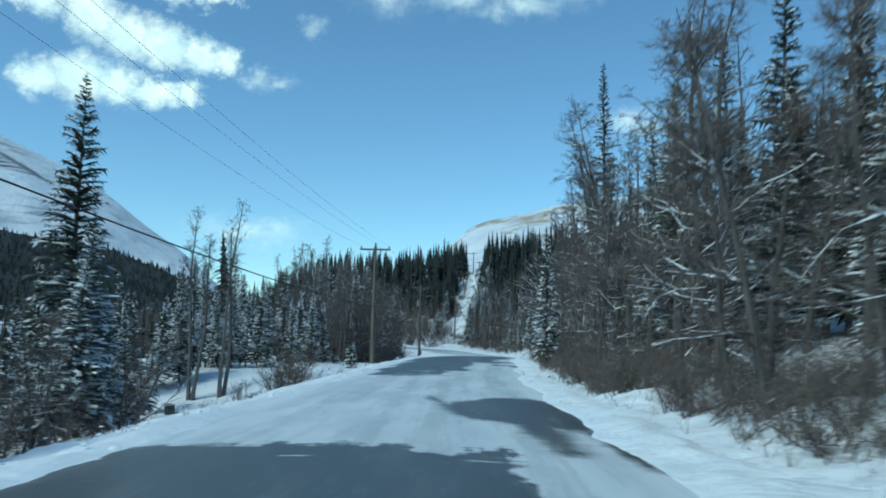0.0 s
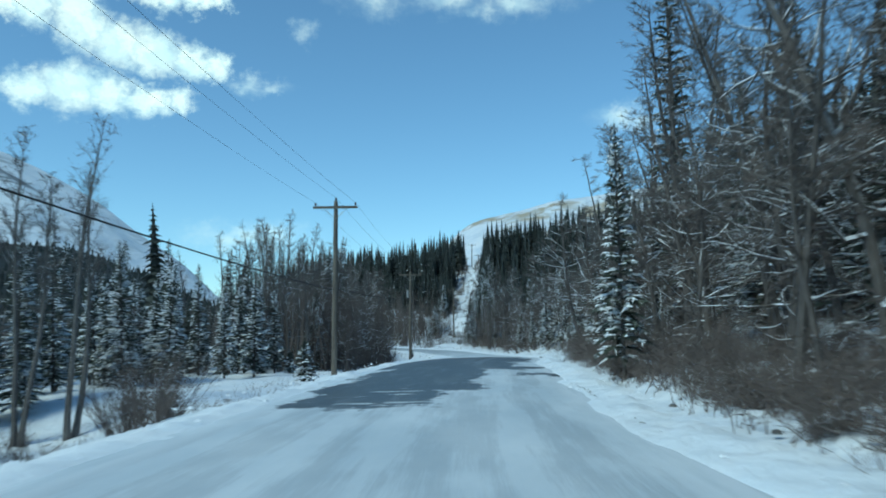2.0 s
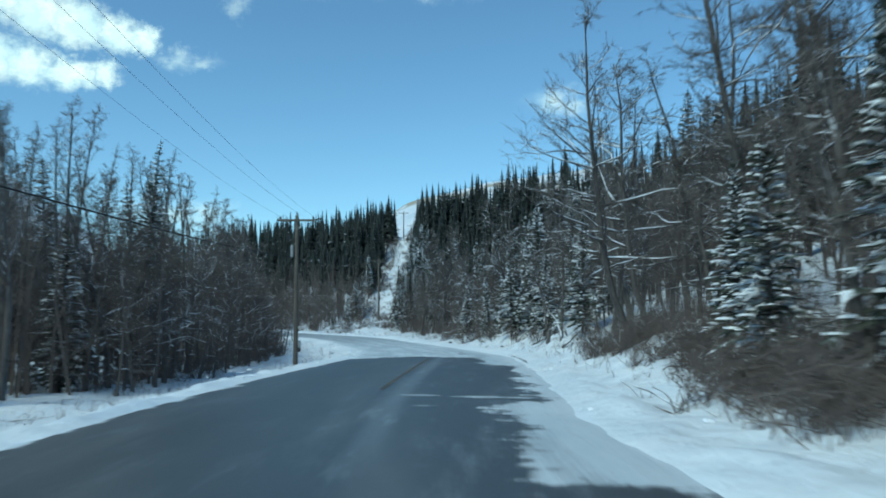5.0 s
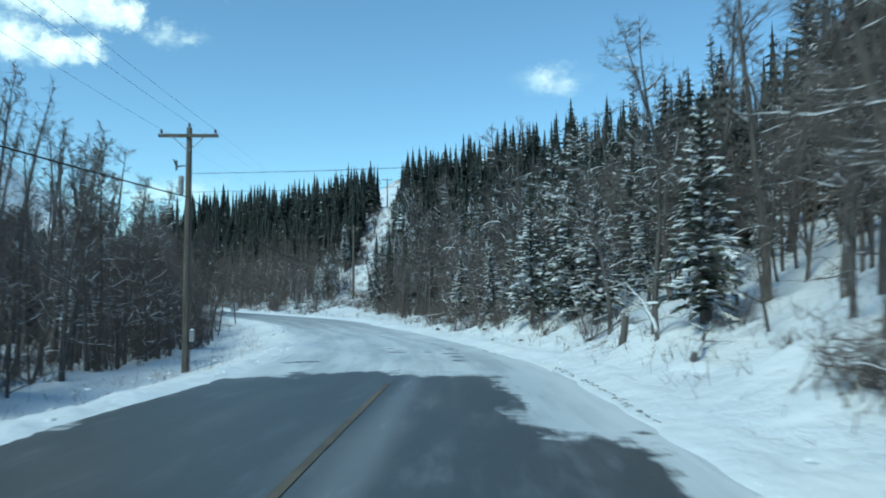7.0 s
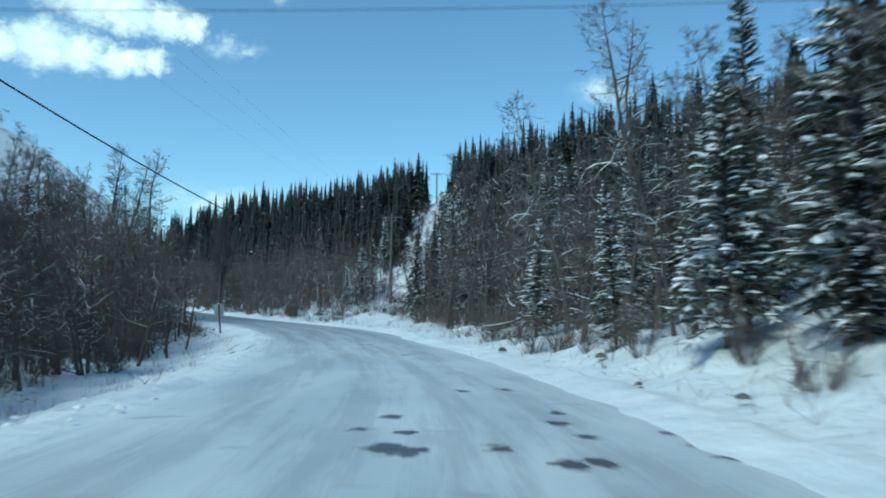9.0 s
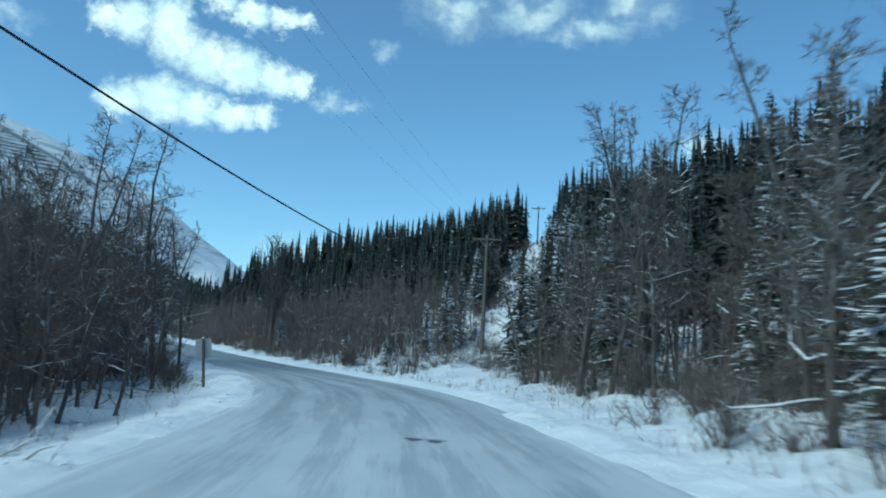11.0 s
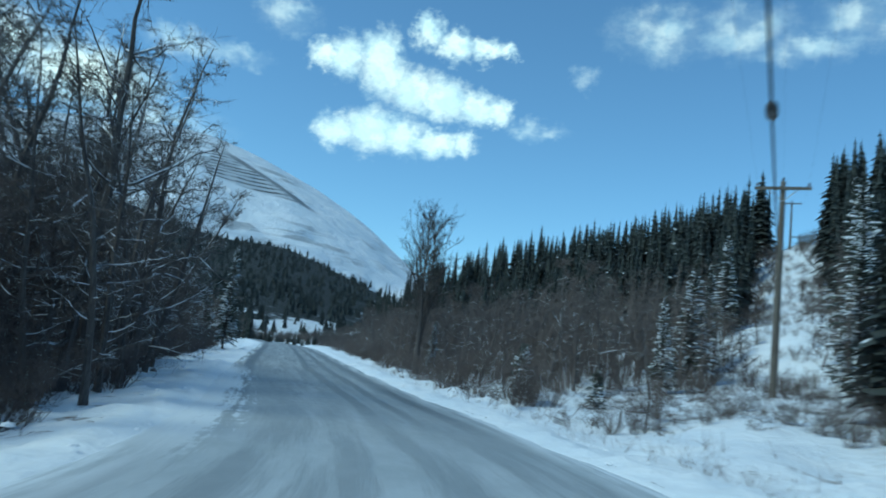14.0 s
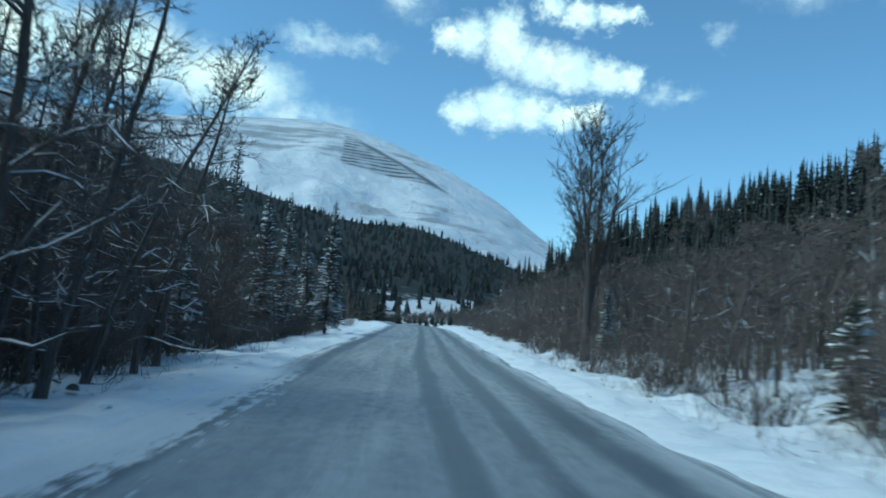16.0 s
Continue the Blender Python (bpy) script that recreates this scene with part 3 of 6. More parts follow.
def part(name, built, mat, parent, label="", smooth=False):
    ob = new(name, built.mesh(name, mat, smooth))
    ob.parent = parent
    if label:
        tagged(ob, label)
    return ob


def thing(name, m, label, category, group=""):
    ob = new(name)
    ob.matrix_world = m
    ob.empty_display_size = 0.2
    return tagged(ob, label, category, group)


def grid_mesh(name, xyz, mat, smooth=True):
    """A sheet over an array of rows x columns x 3."""
    rows, cols = xyz.shape[:2]
    me = bpy.data.meshes.new(name)
    idx = np.arange(rows * cols).reshape(rows, cols)
    faces = np.stack((idx[:-1, :-1], idx[:-1, 1:], idx[1:, 1:], idx[1:, :-1]), -1).reshape(-1, 4)
    me.from_pydata(xyz.reshape(-1, 3).tolist(), [], faces.tolist())
    me.materials.append(mat)
    if smooth:
        me.polygons.foreach_set("use_smooth", [True] * len(me.polygons))
    me.update()
    return me


def value_noise(x, y, seed=0):
    """Smooth noise from -1 to 1 on arrays, one cell a metre."""
    xi, yi = np.floor(x).astype(np.int64), np.floor(y).astype(np.int64)
    fx, fy = x - xi, y - yi
    fx, fy = fx * fx * (3 - 2 * fx), fy * fy * (3 - 2 * fy)

    def h(a, c):
        n = (a * 374761393 + c * 668265263 + seed * 982451653) & 0x7FFFFFFF
        n = ((n ^ (n >> 13)) * 1274126177) & 0x7FFFFFFF
        return ((n ^ (n >> 16)) & 0xFFFF) / 32767.5 - 1.0
    top = h(xi, yi) * (1 - fx) + h(xi + 1, yi) * fx
    low = h(xi, yi + 1) * (1 - fx) + h(xi + 1, yi + 1) * fx
    return top * (1 - fy) + low * fy


def sstep(a, c, x):
    k = np.clip((x - a) / (c - a), 0.0, 1.0)
    return k * k * (3 - 2 * k)


# ---- the lie of the land ----
LINE = np.array([(0.8, -100), (0.8, 10), (0.85, 31), (1.15, 42), (2.7, 68), (4.0, 80), (5.2, 91), (5.4, 99), (5.0, 108), (3.9, 118), (2.2, 128.5),
                 (0.2, 138), (-3.2, 147.5), (-8.2, 156.5), (-13.0, 163.8), (-23.5, 180.5), (-44, 214), (-60, 240), (-78, 264), (-105, 285), (-150, 300)], float)
LEVEL = [(-100, 0.3), (0, 0.04), (30, -0.02), (45, 0.04), (58, 0.22), (68, 0.25), (78, 0.13), (88, 0.04), (100, -0.22), (118, -0.37), (128, -0.38), (138, -0.2),
         (150, -0.08), (160, 0.06), (175, 0.35), (230, 1.75), (290, 3.2), (330, 3.6)]


def fine_line():
    seg = np.hypot(*np.diff(LINE, axis=0).T)
    s = np.r_[0, np.cumsum(seg)] - 100.0
    t = np.arange(s[0], s[-1], 0.5)
    x, y = np.interp(t, s, LINE[:, 0]), np.interp(t, s, LINE[:, 1])
    k = np.ones(17) / 17
    for a in (x, y):
        a[8:-8] = np.convolve(a, k, "valid")
    z = np.interp(t, [q[0] for q in LEVEL], [q[1] for q in LEVEL])
    z[20:-20] = np.convolve(z, np.ones(41) / 41, "valid")
    dx, dy = np.gradient(x), np.gradient(y)
    n = np.hypot(dx, dy)
    return t, x, y, z, dx / n, dy / n


RS, RX, RY, RZ, RDX, RDY = fine_line()


def on_road(s, d, up=0.0):
    """The place d metres right of the centre line at s metres along it."""
    i = np.clip((np.asarray(s) + 100.0) / 0.5, 0, len(RS) - 1.001)
    g = lambda a: np.interp(i, np.arange(len(RS)), a)
    return g(RX) + g(RDY) * d, g(RY) - g(RDX) * d, g(RZ) + up


def road_coords(x, y):
    """Metres along the centre line, metres right of it, and the road's height there."""
    x, y = np.atleast_1d(np.asarray(x, float)), np.atleast_1d(np.asarray(y, float))
    out = np.zeros((3, len(x)))
    cx, cy = RX[::4], RY[::4]
    for a in range(0, len(x), 4000):
        sl = slice(a, a + 4000)
        i = np.argmin((x[sl, None] - cx) ** 2 + (y[sl, None] - cy) ** 2, axis=1) * 4
        ox, oy = x[sl] - RX[i], y[sl] - RY[i]
        along = ox * RDX[i] + oy * RDY[i]
        out[0, sl] = RS[i] + np.clip(along, -2, 2)
        side = ox * RDY[i] - oy * RDX[i]
        out[1, sl] = np.where(np.abs(along) > 2.5, np.sign(side) * np.hypot(ox, oy), side)
        out[2, sl] = np.interp(out[0, sl], RS, RZ)
    return out


def relief(s, d, zr, x, y):
    """Height of the snow-covered ground."""
    right = np.maximum(d, 0)
    e = np.minimum(right, 68.0)
    steep = 0.25 + 0.13 * sstep(62, 80, s) * (1 - sstep(108, 120, s))
    early = steep * np.clip(e - 4.8, 0, 8) + 0.42 * np.maximum(e - 12.8, 0)
    late = 0.11 * np.clip(e - 7, 0, 20) + 0.5 * np.maximum(e - 27, 0)
    w = sstep(112.0, 142.0, s)
    rise = (early * (1 - w) + late * w) * (1 - 0.9 * sstep(312, 336, s)) - 0.12 * np.clip(right - 68, 0, 220)
    left = np.maximum(-d, 0)
    near = sstep(46.0, 58.0, s)
    drop = (0.26 * np.clip(left - 4.2, 0, 10.5) * (1 - near) + 0.12 * np.clip(left - 11, 0, 4) * (1 - near) + 0.24 * np.clip(left - 4.2, 0, 3.8) * near) * (1 - 0.55 * sstep(148, 172, s))
    rough_ = 0.16 * value_noise(x * 0.5, y * 0.5, 3) + 0.07 * value_noise(x * 1.4, y * 1.4, 5)
    off = sstep(3.5, 7.0, np.abs(d))
    rough_ = rough_ * off * (1 + 0.9 * sstep(4.5, 6.0, d) * (1 - sstep(12, 16, d))) + 1.3 * value_noise(x * 0.06, y * 0.06, 9) * sstep(14, 34, np.abs(d))
    under = -0.16 * (1 - sstep(3.4, 4.6, np.abs(d)))
    return zr * (1 - sstep(60, 200, np.abs(d))) + rise - drop + rough_ + under


def ground_z(x, y):
    s, d, zr = road_coords(x, y)
    return float(relief(s, d, zr, np.atleast_1d(float(x)), np.atleast_1d(float(y)))[0])


def spaced(lo, hi, step, far, grow=1.35):
    core = list(np.arange(lo, hi + 0.01, step))
    a, c, st = core[0], core[-1], step
    before, after = [], []
    while c < far:
        st *= grow
        c, a = c + st, a - st
        after.append(c)
        before.append(a)
    return np.array(before[::-1] + core + after)


gx, gy = np.meshgrid(spaced(-52, 62, 0.8, 4200), spaced(-14, 236, 0.8, 4400))
gs, gd, gz = road_coords(gx.ravel(), gy.ravel())
hz = relief(gs, gd, gz, gx.ravel(), gy.ravel()).reshape(gx.shape)
ground = new("ground", grid_mesh("ground", np.stack((gx, gy, hz), -1), GROUND))
tagged(ground, "snow-covered ground with twigs and litter showing through", "ground", kind="structure")

# the road: a crowned sheet with across and along as its map
ds = np.linspace(-4.6, 4.6, 24)
ss = np.arange(-60.0, 326.0, 0.8)
sg, dg = np.meshgrid(ss, ds, indexing="ij")
px, py, pz = on_road(sg.ravel(), dg.ravel())
pz = pz.reshape(sg.shape) + 0.05 - 0.02 * np.abs(dg) - 0.18 * sstep(3.9, 4.6, np.abs(dg))
road_me = grid_mesh("road", np.stack((px.reshape(sg.shape), py.reshape(sg.shape), pz), -1)[:, ::-1], ROAD)
uvs = road_me.uv_layers.new(name="map")
flat = np.stack((dg[:, ::-1].ravel(), sg[:, ::-1].ravel()), -1)
loops = np.zeros(len(road_me.loops), dtype=np.int32)
road_me.loops.foreach_get("vertex_index", loops)
uvs.data.foreach_set("uv", flat[loops].astype(np.float32).ravel())
road = tagged(new("road", road_me), "two-lane asphalt road half covered with packed snow and ice", "road", kind="structure")


def line_strip(name, d, width, s0, s1, up, mat):
    a = np.arange(s0, s1, 0.8)
    sg_, dg_ = np.meshgrid(a, np.array([d - width / 2, d + width / 2]), indexing="ij")
    x, y, z = on_road(sg_.ravel(), dg_.ravel())
    return grid_mesh(name, np.stack((x, y, z + up), -1).reshape(len(a), 2, 3)[:, ::-1], mat)


centre = new("centre_line", line_strip("centre_line", 0.04, 0.1, 70.0, 88.5, 0.056, YELLOW))
centre.parent = road
tagged(centre, "worn yellow paint line")


def snow_bank(name, side, label):
    """The ridge of ploughed snow along one edge of the road."""
    a = np.arange(-20.0, 300.0, 0.22)
    a = np.r_[a[a < 200], np.arange(200.0, 300.0, 1.0)]
    c = np.linspace(0, 1, 22)
    sg_, cg = np.meshgrid(a, c, indexing="ij")
    wob_ = 0.35 * value_noise(sg_ * 0.23, sg_ * 0 + side * 7.3, 21) + 0.12 * value_noise(sg_ * 0.9, sg_ * 0 + 3.1, 22)
    d = 3.55 + wob_ + cg * 3.6
    x, y, z = on_road(sg_.ravel(), (side * d).ravel())
    s2, d2, zr2 = road_coords(x, y)
    base_ = relief(s2, d2, zr2, x, y).reshape(sg_.shape)
    crest = (0.15 if side > 0 else 0.05) * np.exp(-((cg - 0.27) / 0.17) ** 2) * (1 + 0.5 * value_noise(sg_ * 0.35, cg * 2, 23))
    clods = 0.07 * value_noise(x * 2.3, y * 2.3, 24).reshape(sg_.shape) + 0.05 * value_noise(x * 5.1, y * 5.1, 25).reshape(sg_.shape)
    road_h = z.reshape(sg_.shape)
    blend = sstep(0.18, 0.6, cg) if side > 0 else sstep(0.06, 0.42, cg)
    h = (road_h - 0.05) * (1 - blend) + np.maximum(base_, road_h - 2) * blend + crest + clods * sstep(0.03, 0.25, cg)
    h = h - 0.12 * (1 - sstep(0.0, 0.06, cg)) - 0.25 * sstep(0.9, 1.0, cg)
    xyz = np.stack((x.reshape(sg_.shape), y.reshape(sg_.shape), h), -1)
    me = grid_mesh(name, xyz if side < 0 else xyz[:, ::-1], SNOW)
    if side < 0:
        me.flip_normals() if me.polygons[40].normal.z < 0 else None
    return tagged(new(name, me), label, "snow bank", kind="structure")


snow_bank("snow_bank_left", -1, "low ridge of ploughed white snow along the road")
snow_bank("snow_bank_right", 1, "lumpy ridge of ploughed white snow below the wooded bank")


# ---- mountains and the wooded foothill ----
def ridge_sheet(name, eye, dist, base_dist, profile, foot, mat, amp, label, steps=150, rows=36, seed=1):
    """A slope that rises from foot to a skyline, given as azimuth to the left and elevation in degrees seen from eye."""
    profile = sorted(profile)
    a = np.linspace(profile[0][0], profile[-1][0], steps)
    e = np.interp(a, [p[0] for p in profile], [p[1] for p in profile])
    e = np.convolve(np.pad(e, 4, mode="edge"), np.ones(9) / 9, "valid")
    k = np.linspace(0, 1.25, rows)
    ag, kg = np.meshgrid(a, k)
    top = np.tan(np.radians(e))[None, :] * dist
    r = base_dist + (dist - base_dist) * kg
    shape = np.where(kg <= 1, kg ** 1.25, 1 - (kg - 1) * 1.2)
    x, y = eye[0] - np.sin(np.radians(ag)) * r, eye[1] + np.cos(np.radians(ag)) * r
    rough_ = sum(value_noise(x * f, y * f, seed + i) * amp * g for i, (f, g) in enumerate(((0.006, 1.0), (0.017, 0.45), (0.05, 0.18))))
    z = foot + (top - foot) * shape + rough_ * np.sin(np.clip(kg, 0, 1) * math.pi * 0.86 + 0.2) ** 2
    me = grid_mesh(name, np.stack((x, y, z), -1)[::-1], mat)
    if me.polygons[len(me.polygons) // 3].normal.z < 0:
        me.flip_normals()
    return tagged(new(name, me), label, "mountain", kind="structure")


ridge_sheet("mountain", (0, 90), 1100 * MOUNTAIN_FAR, 700, [(11, 0.3), (15, 1.2), (17.5, 3.2), (19, 5.0), (20.4, 6.0), (22.9, 7.5), (24, 8.6), (25.6, 9.7), (28, 11.0), (30.2, 12.0), (32.4, 12.85), (34.5, 13.6), (37, 14.2),
            (39.5, 14.4), (43.4, 14.0), (50, 13.2), (60, 12.8), (80, 12.0), (105, 10.0), (125, 6.0)], -3, MOUNTAIN, 34, "snow-covered mountain flank with bands of bare rock", 300, 50, 31)
ridge_sheet("peak", (0, 15), 2300, 1200, [(14, 1.0), (6, 2.6), (1.6, 5.4), (0.84, 6.7), (0.2, 7.35), (-0.8, 8.4), (-2.0, 8.9), (-3.7, 9.2), (-5.35, 9.55), (-7.4, 10.15), (-16, 11), (-30, 8), (-45, 2)], 0, PEAK, 45,
            "snowy mountain peak with bare rock tinted warm for sunlight", 420, 44, 51)
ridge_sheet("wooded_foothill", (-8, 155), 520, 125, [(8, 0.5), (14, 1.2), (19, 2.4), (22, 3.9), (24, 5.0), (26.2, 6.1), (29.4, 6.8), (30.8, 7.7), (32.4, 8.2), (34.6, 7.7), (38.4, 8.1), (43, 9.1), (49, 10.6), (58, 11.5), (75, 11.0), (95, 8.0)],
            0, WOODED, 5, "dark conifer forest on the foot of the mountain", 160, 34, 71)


# ---- trees ----
def make_spruce(rng, h, spread, gap, snowy):
    """Trunk, crown and snow of a spruce: drooping fronds in whorls."""
    trunk, crown, snow_ = Builder(), Builder(), Builder()
    n = 9
    lean = Vector((rng.uniform(-0.02, 0.02), rng.uniform(-0.02, 0.02), 0))
    axis = [Vector((0, 0, h * i / n)) + lean * (h * (i / n) ** 2) for i in range(n + 1)]
    trunk.tube(axis, [0.011 * h * (1 - i / n) ** 0.9 + 0.012 for i in range(n + 1)], 6)
    z = h * rng.uniform(0.05, 0.1)
    while z < h * 0.985:
        k = z / h
        reach = spread * (1 - k) ** 0.82 * (0.55 + 0.45 * min(1, k / 0.12)) + 0.1
        count = max(4, int(5 + 3 * (1 - k)))
        off = rng.uniform(0, 6.28)
        for j in range(count):
            if rng.random() < gap:
                continue
            w = off + 6.283 * j / count + rng.uniform(-0.3, 0.3)
            length = reach * rng.uniform(0.62, 1.12)
            out, side = Vector((math.cos(w), math.sin(w), 0)), Vector((-math.sin(w), math.cos(w), 0))
            rise, droop = rng.uniform(0.05, 0.25) + 0.45 * k, rng.uniform(0.35, 0.6) * (1 - 0.6 * k)
            root = Vector((0, 0, z)) + lean * (h * k * k) + Vector((0, 0, rng.uniform(-0.1, 0.1)))
            spine = [root + out * (length * f) + Vector((0, 0, length * (rise * f - droop * f * f))) for f in (0, 0.35, 0.7, 1.0)]
            width = length * rng.uniform(0.2, 0.3) + 0.05
            b = len(crown.verts)
            for i, p in enumerate(spine):
                ww = width * (0.12, 0.42, 0.34, 0.03)[i]
                dip = Vector((0, 0, -ww * 0.5))
                crown.verts += [p - side * ww + dip, p + Vector((0, 0, 0.02)), p + side * ww + dip]
            for i in range(3):
                q = b + i * 3
                crown.faces += [(q, q + 1, q + 4, q + 3), (q + 1, q + 2, q + 5, q + 4)]
            for f in (0.25, 0.45, 0.62, 0.8):
                p = root + out * (length * f) + Vector((0, 0, length * (rise * f - droop * f * f)))
                for sgn in (-1, 1):
                    tip = p + side * (sgn * width * rng.uniform(0.7, 1.25)) + out * (width * rng.uniform(0.3, 0.9)) + Vector((0, 0, -width * rng.uniform(0.2, 0.75)))
                    q = len(crown.verts)
                    crown.verts += [p - out * width * 0.22, p + out * width * 0.22, tip]
                    crown.faces.append((q, q + 1, q + 2))
            if rng.random() < snowy and length > 0.3:
                for f in (rng.uniform(0.35, 0.55), rng.uniform(0.65, 0.9)):
                    if rng.random() < 0.3:
                        continue
                    p = root + out * (length * f) + side * (width * rng.uniform(-0.25, 0.25)) + Vector((0, 0, length * (rise * f - droop * f * f) + 0.01))
                    snow_.lump(p, length * rng.uniform(0.14, 0.27), width * rng.uniform(0.22, 0.5), 0.02 + 0.04 * rng.random(), w + rng.uniform(-0.5, 0.5), rng, 4)
        z += (0.16 + 0.2 * (1 - k)) * (h / 11) ** 0.5
    return trunk, crown, snow_


def bent(rng, p, d, length, steps, wander, lift):
    pts = [p.copy()]
    d = d.normalized()
    for _ in range(steps):
        d = (d + Vector((rng.gauss(0, wander), rng.gauss(0, wander), rng.gauss(0, wander) + lift))).normalized()
        p = p + d * (length / steps)
        pts.append(p.copy())
    return pts


def make_bare(rng, h, limbs, start, reach, tilt, upward, stems=1, twigs_=5, spikes=9, crook=0.16, snow_=None, fan=0.1, stout=1.0, bow=0.0):
    """Trunk and twigs of a leafless tree; with snow_, ridges of snow on the limbs."""
    trunk, twigs = Builder(), Builder()
    for stem in range(stems):
        hh = h * (1.0 if stem == 0 else rng.uniform(0.72, 0.95))
        w = rng.uniform(0, 6.28)
        d = Vector((math.cos(w) * (tilt + fan * (stem > 0)), math.sin(w) * (tilt + fan * (stem > 0)), 1))
        root = Vector((0, 0, -0.1)) if stem == 0 else Vector((math.cos(w) * 0.25, math.sin(w) * 0.25, -0.1))
        n = 12
        axis = bent(rng, root, d, hh, n, 0.03 + crook * 0.1, 0.04)
        for i in range(4):
            axis[i] = axis[i] + Vector((bow * (1 - i / 4) ** 2.2, 0, 0))
        r0 = (0.0088 * h + 0.018) * stout
        trunk.tube(axis, [r0 * (1.25 if i == 0 else 1) * (1 - i / n) ** 0.85 + 0.012 for i in range(n + 1)], 6)
        for _ in range(limbs):
            k = start + (1 - start) * rng.random() ** 0.85
            i = min(n - 1, int(k * n))
            p = axis[i].lerp(axis[i + 1], k * n - i)
            w = rng.uniform(0, 6.28)
            length = reach * (1.12 - k) * rng.uniform(0.45, 1.2) * min(1.0, 0.5 + 1.7 * k) + 0.25
            out = Vector((math.cos(w), math.sin(w), upward + rng.uniform(-0.3, 0.4) + 0.5 * k))
            m_ = 6
            limb = bent(rng, p, out, length, m_, crook, 0.045)
            lr = 0.01 + 0.011 * length
            trunk.tube(limb, [lr * f for f in (1.0, 0.82, 0.66, 0.52, 0.38, 0.25, 0.1)], 4 if length > 1.4 else 3, False)
            if snow_ is not None and rng.random() < 0.6:
                c0 = rng.randrange(0, 2)
                ridge = [q + Vector((0, 0, lr * 0.62 * (1 - 0.11 * j))) for j, q in enumerate(limb)][c0:c0 + rng.randrange(4, 6)]
                snow_.tube(ridge, [lr * 0.2] + [lr * (0.55 - 0.07 * j) for j in range(len(ridge) - 2)] + [lr * 0.12], 4, False)
            for _t in range(twigs_):
                f = rng.uniform(0.22, 1.0)
                m = min(m_ - 1, int(f * m_))
                q = limb[m].lerp(limb[m + 1], f * m_ - m)
                dirn = (limb[m + 1] - limb[m]).normalized() * 0.75 + Vector((rng.gauss(0, 0.6), rng.gauss(0, 0.6), rng.gauss(0.12, 0.45)))
                tl = length * rng.uniform(0.16, 0.46) * (1.25 - 0.6 * f) + 0.15
                tw = bent(rng, q, dirn, tl, 3, 0.25, 0.04)
                twigs.spike(tw[0], tw[2], 0.011)
                twigs.spike(tw[1].lerp(tw[2], 0.5), tw[3], 0.008)
                for _u in range(spikes):
                    g = rng.uniform(0.1, 0.999) * 3
                    p2 = tw[int(g)].lerp(tw[int(g) + 1], g - int(g))
                    away = (tw[int(g) + 1] - tw[int(g)]).normalized() * 0.7 + Vector((rng.gauss(0, 0.7), rng.gauss(0, 0.7), rng.gauss(0.08, 0.55)))
                    e2 = p2 + away.normalized() * (0.1 + tl * rng.uniform(0.15, 0.5))
                    twigs.sliver(p2, e2, 0.0085)
    return trunk, twigs


def make_cottonwood(rng, h):
    """Upright stems that part low down, with an open oval crown of fine rising limbs."""
    trunk, twigs = Builder(), Builder()
    fork = Vector((0.02, 0.0, h * 0.16))
    trunk.tube([Vector((0, 0, -0.3)), Vector((0, 0, h * 0.06)), fork], [0.27, 0.22, 0.2], 8)
    for turn_, tall, lean_, limbs in ((0.4, 0.84, 0.02, 40), (0.1, 0.74, 0.2, 30), (3.3, 0.8, 0.1, 32), (3.0, 0.62, 0.26, 24), (1.6, 0.66, 0.2, 22)):
        n = 12
        length = h * tall
        axis = bent(rng, fork, Vector((math.cos(turn_) * lean_, math.sin(turn_) * lean_, 1)), length, n, 0.045, 0.02)
        trunk.tube(axis, [0.13 * (1 - i / n) ** 0.8 + 0.012 for i in range(n + 1)], 6)
        for _ in range(limbs):
            k = 0.12 + 0.86 * rng.random() ** 0.8
            i = min(n - 1, int(k * n))
            p = axis[i].lerp(axis[i + 1], k * n - i)
            part_ = (p.z / h - 0.62) / 0.42
            wide = 3.3 * math.sqrt(max(0.05, 1 - part_ * part_))
            w = rng.uniform(0, 6.28)
            reach = max(0.4, wide - 0.6 * math.hypot(p.x, p.y)) * rng.uniform(0.35, 0.95)
            limb = bent(rng, p, Vector((math.cos(w), math.sin(w), rng.uniform(0.35, 1.1) + 0.7 * k)), reach * 1.15, 6, 0.13, 0.05)
            lr = 0.008 + 0.012 * reach
            trunk.tube(limb, [lr * f for f in (1.0, 0.82, 0.66, 0.52, 0.38, 0.25, 0.1)], 4, False)
            for _t in range(8):
                f = rng.uniform(0.2, 0.98) * 6
                q = limb[int(f)].lerp(limb[int(f) + 1], f - int(f))
                away = (limb[int(f) + 1] - limb[int(f)]).normalized() + Vector((rng.gauss(0, 0.55), rng.gauss(0, 0.55), rng.gauss(0.3, 0.35)))
                e = q + away.normalized() * reach * rng.uniform(0.2, 0.5)
                twigs.spike(q, e, 0.012)
                for _u in range(4):
                    m = q.lerp(e, rng.uniform(0.15, 0.9))
                    twigs.sliver(m, m + (away.normalized() * 0.8 + Vector((rng.gauss(0, 0.6), rng.gauss(0, 0.6), rng.gauss(0.2, 0.4)))).normalized() * (0.1 + reach * rng.uniform(0.08, 0.26)), 0.009)
    return trunk, twigs


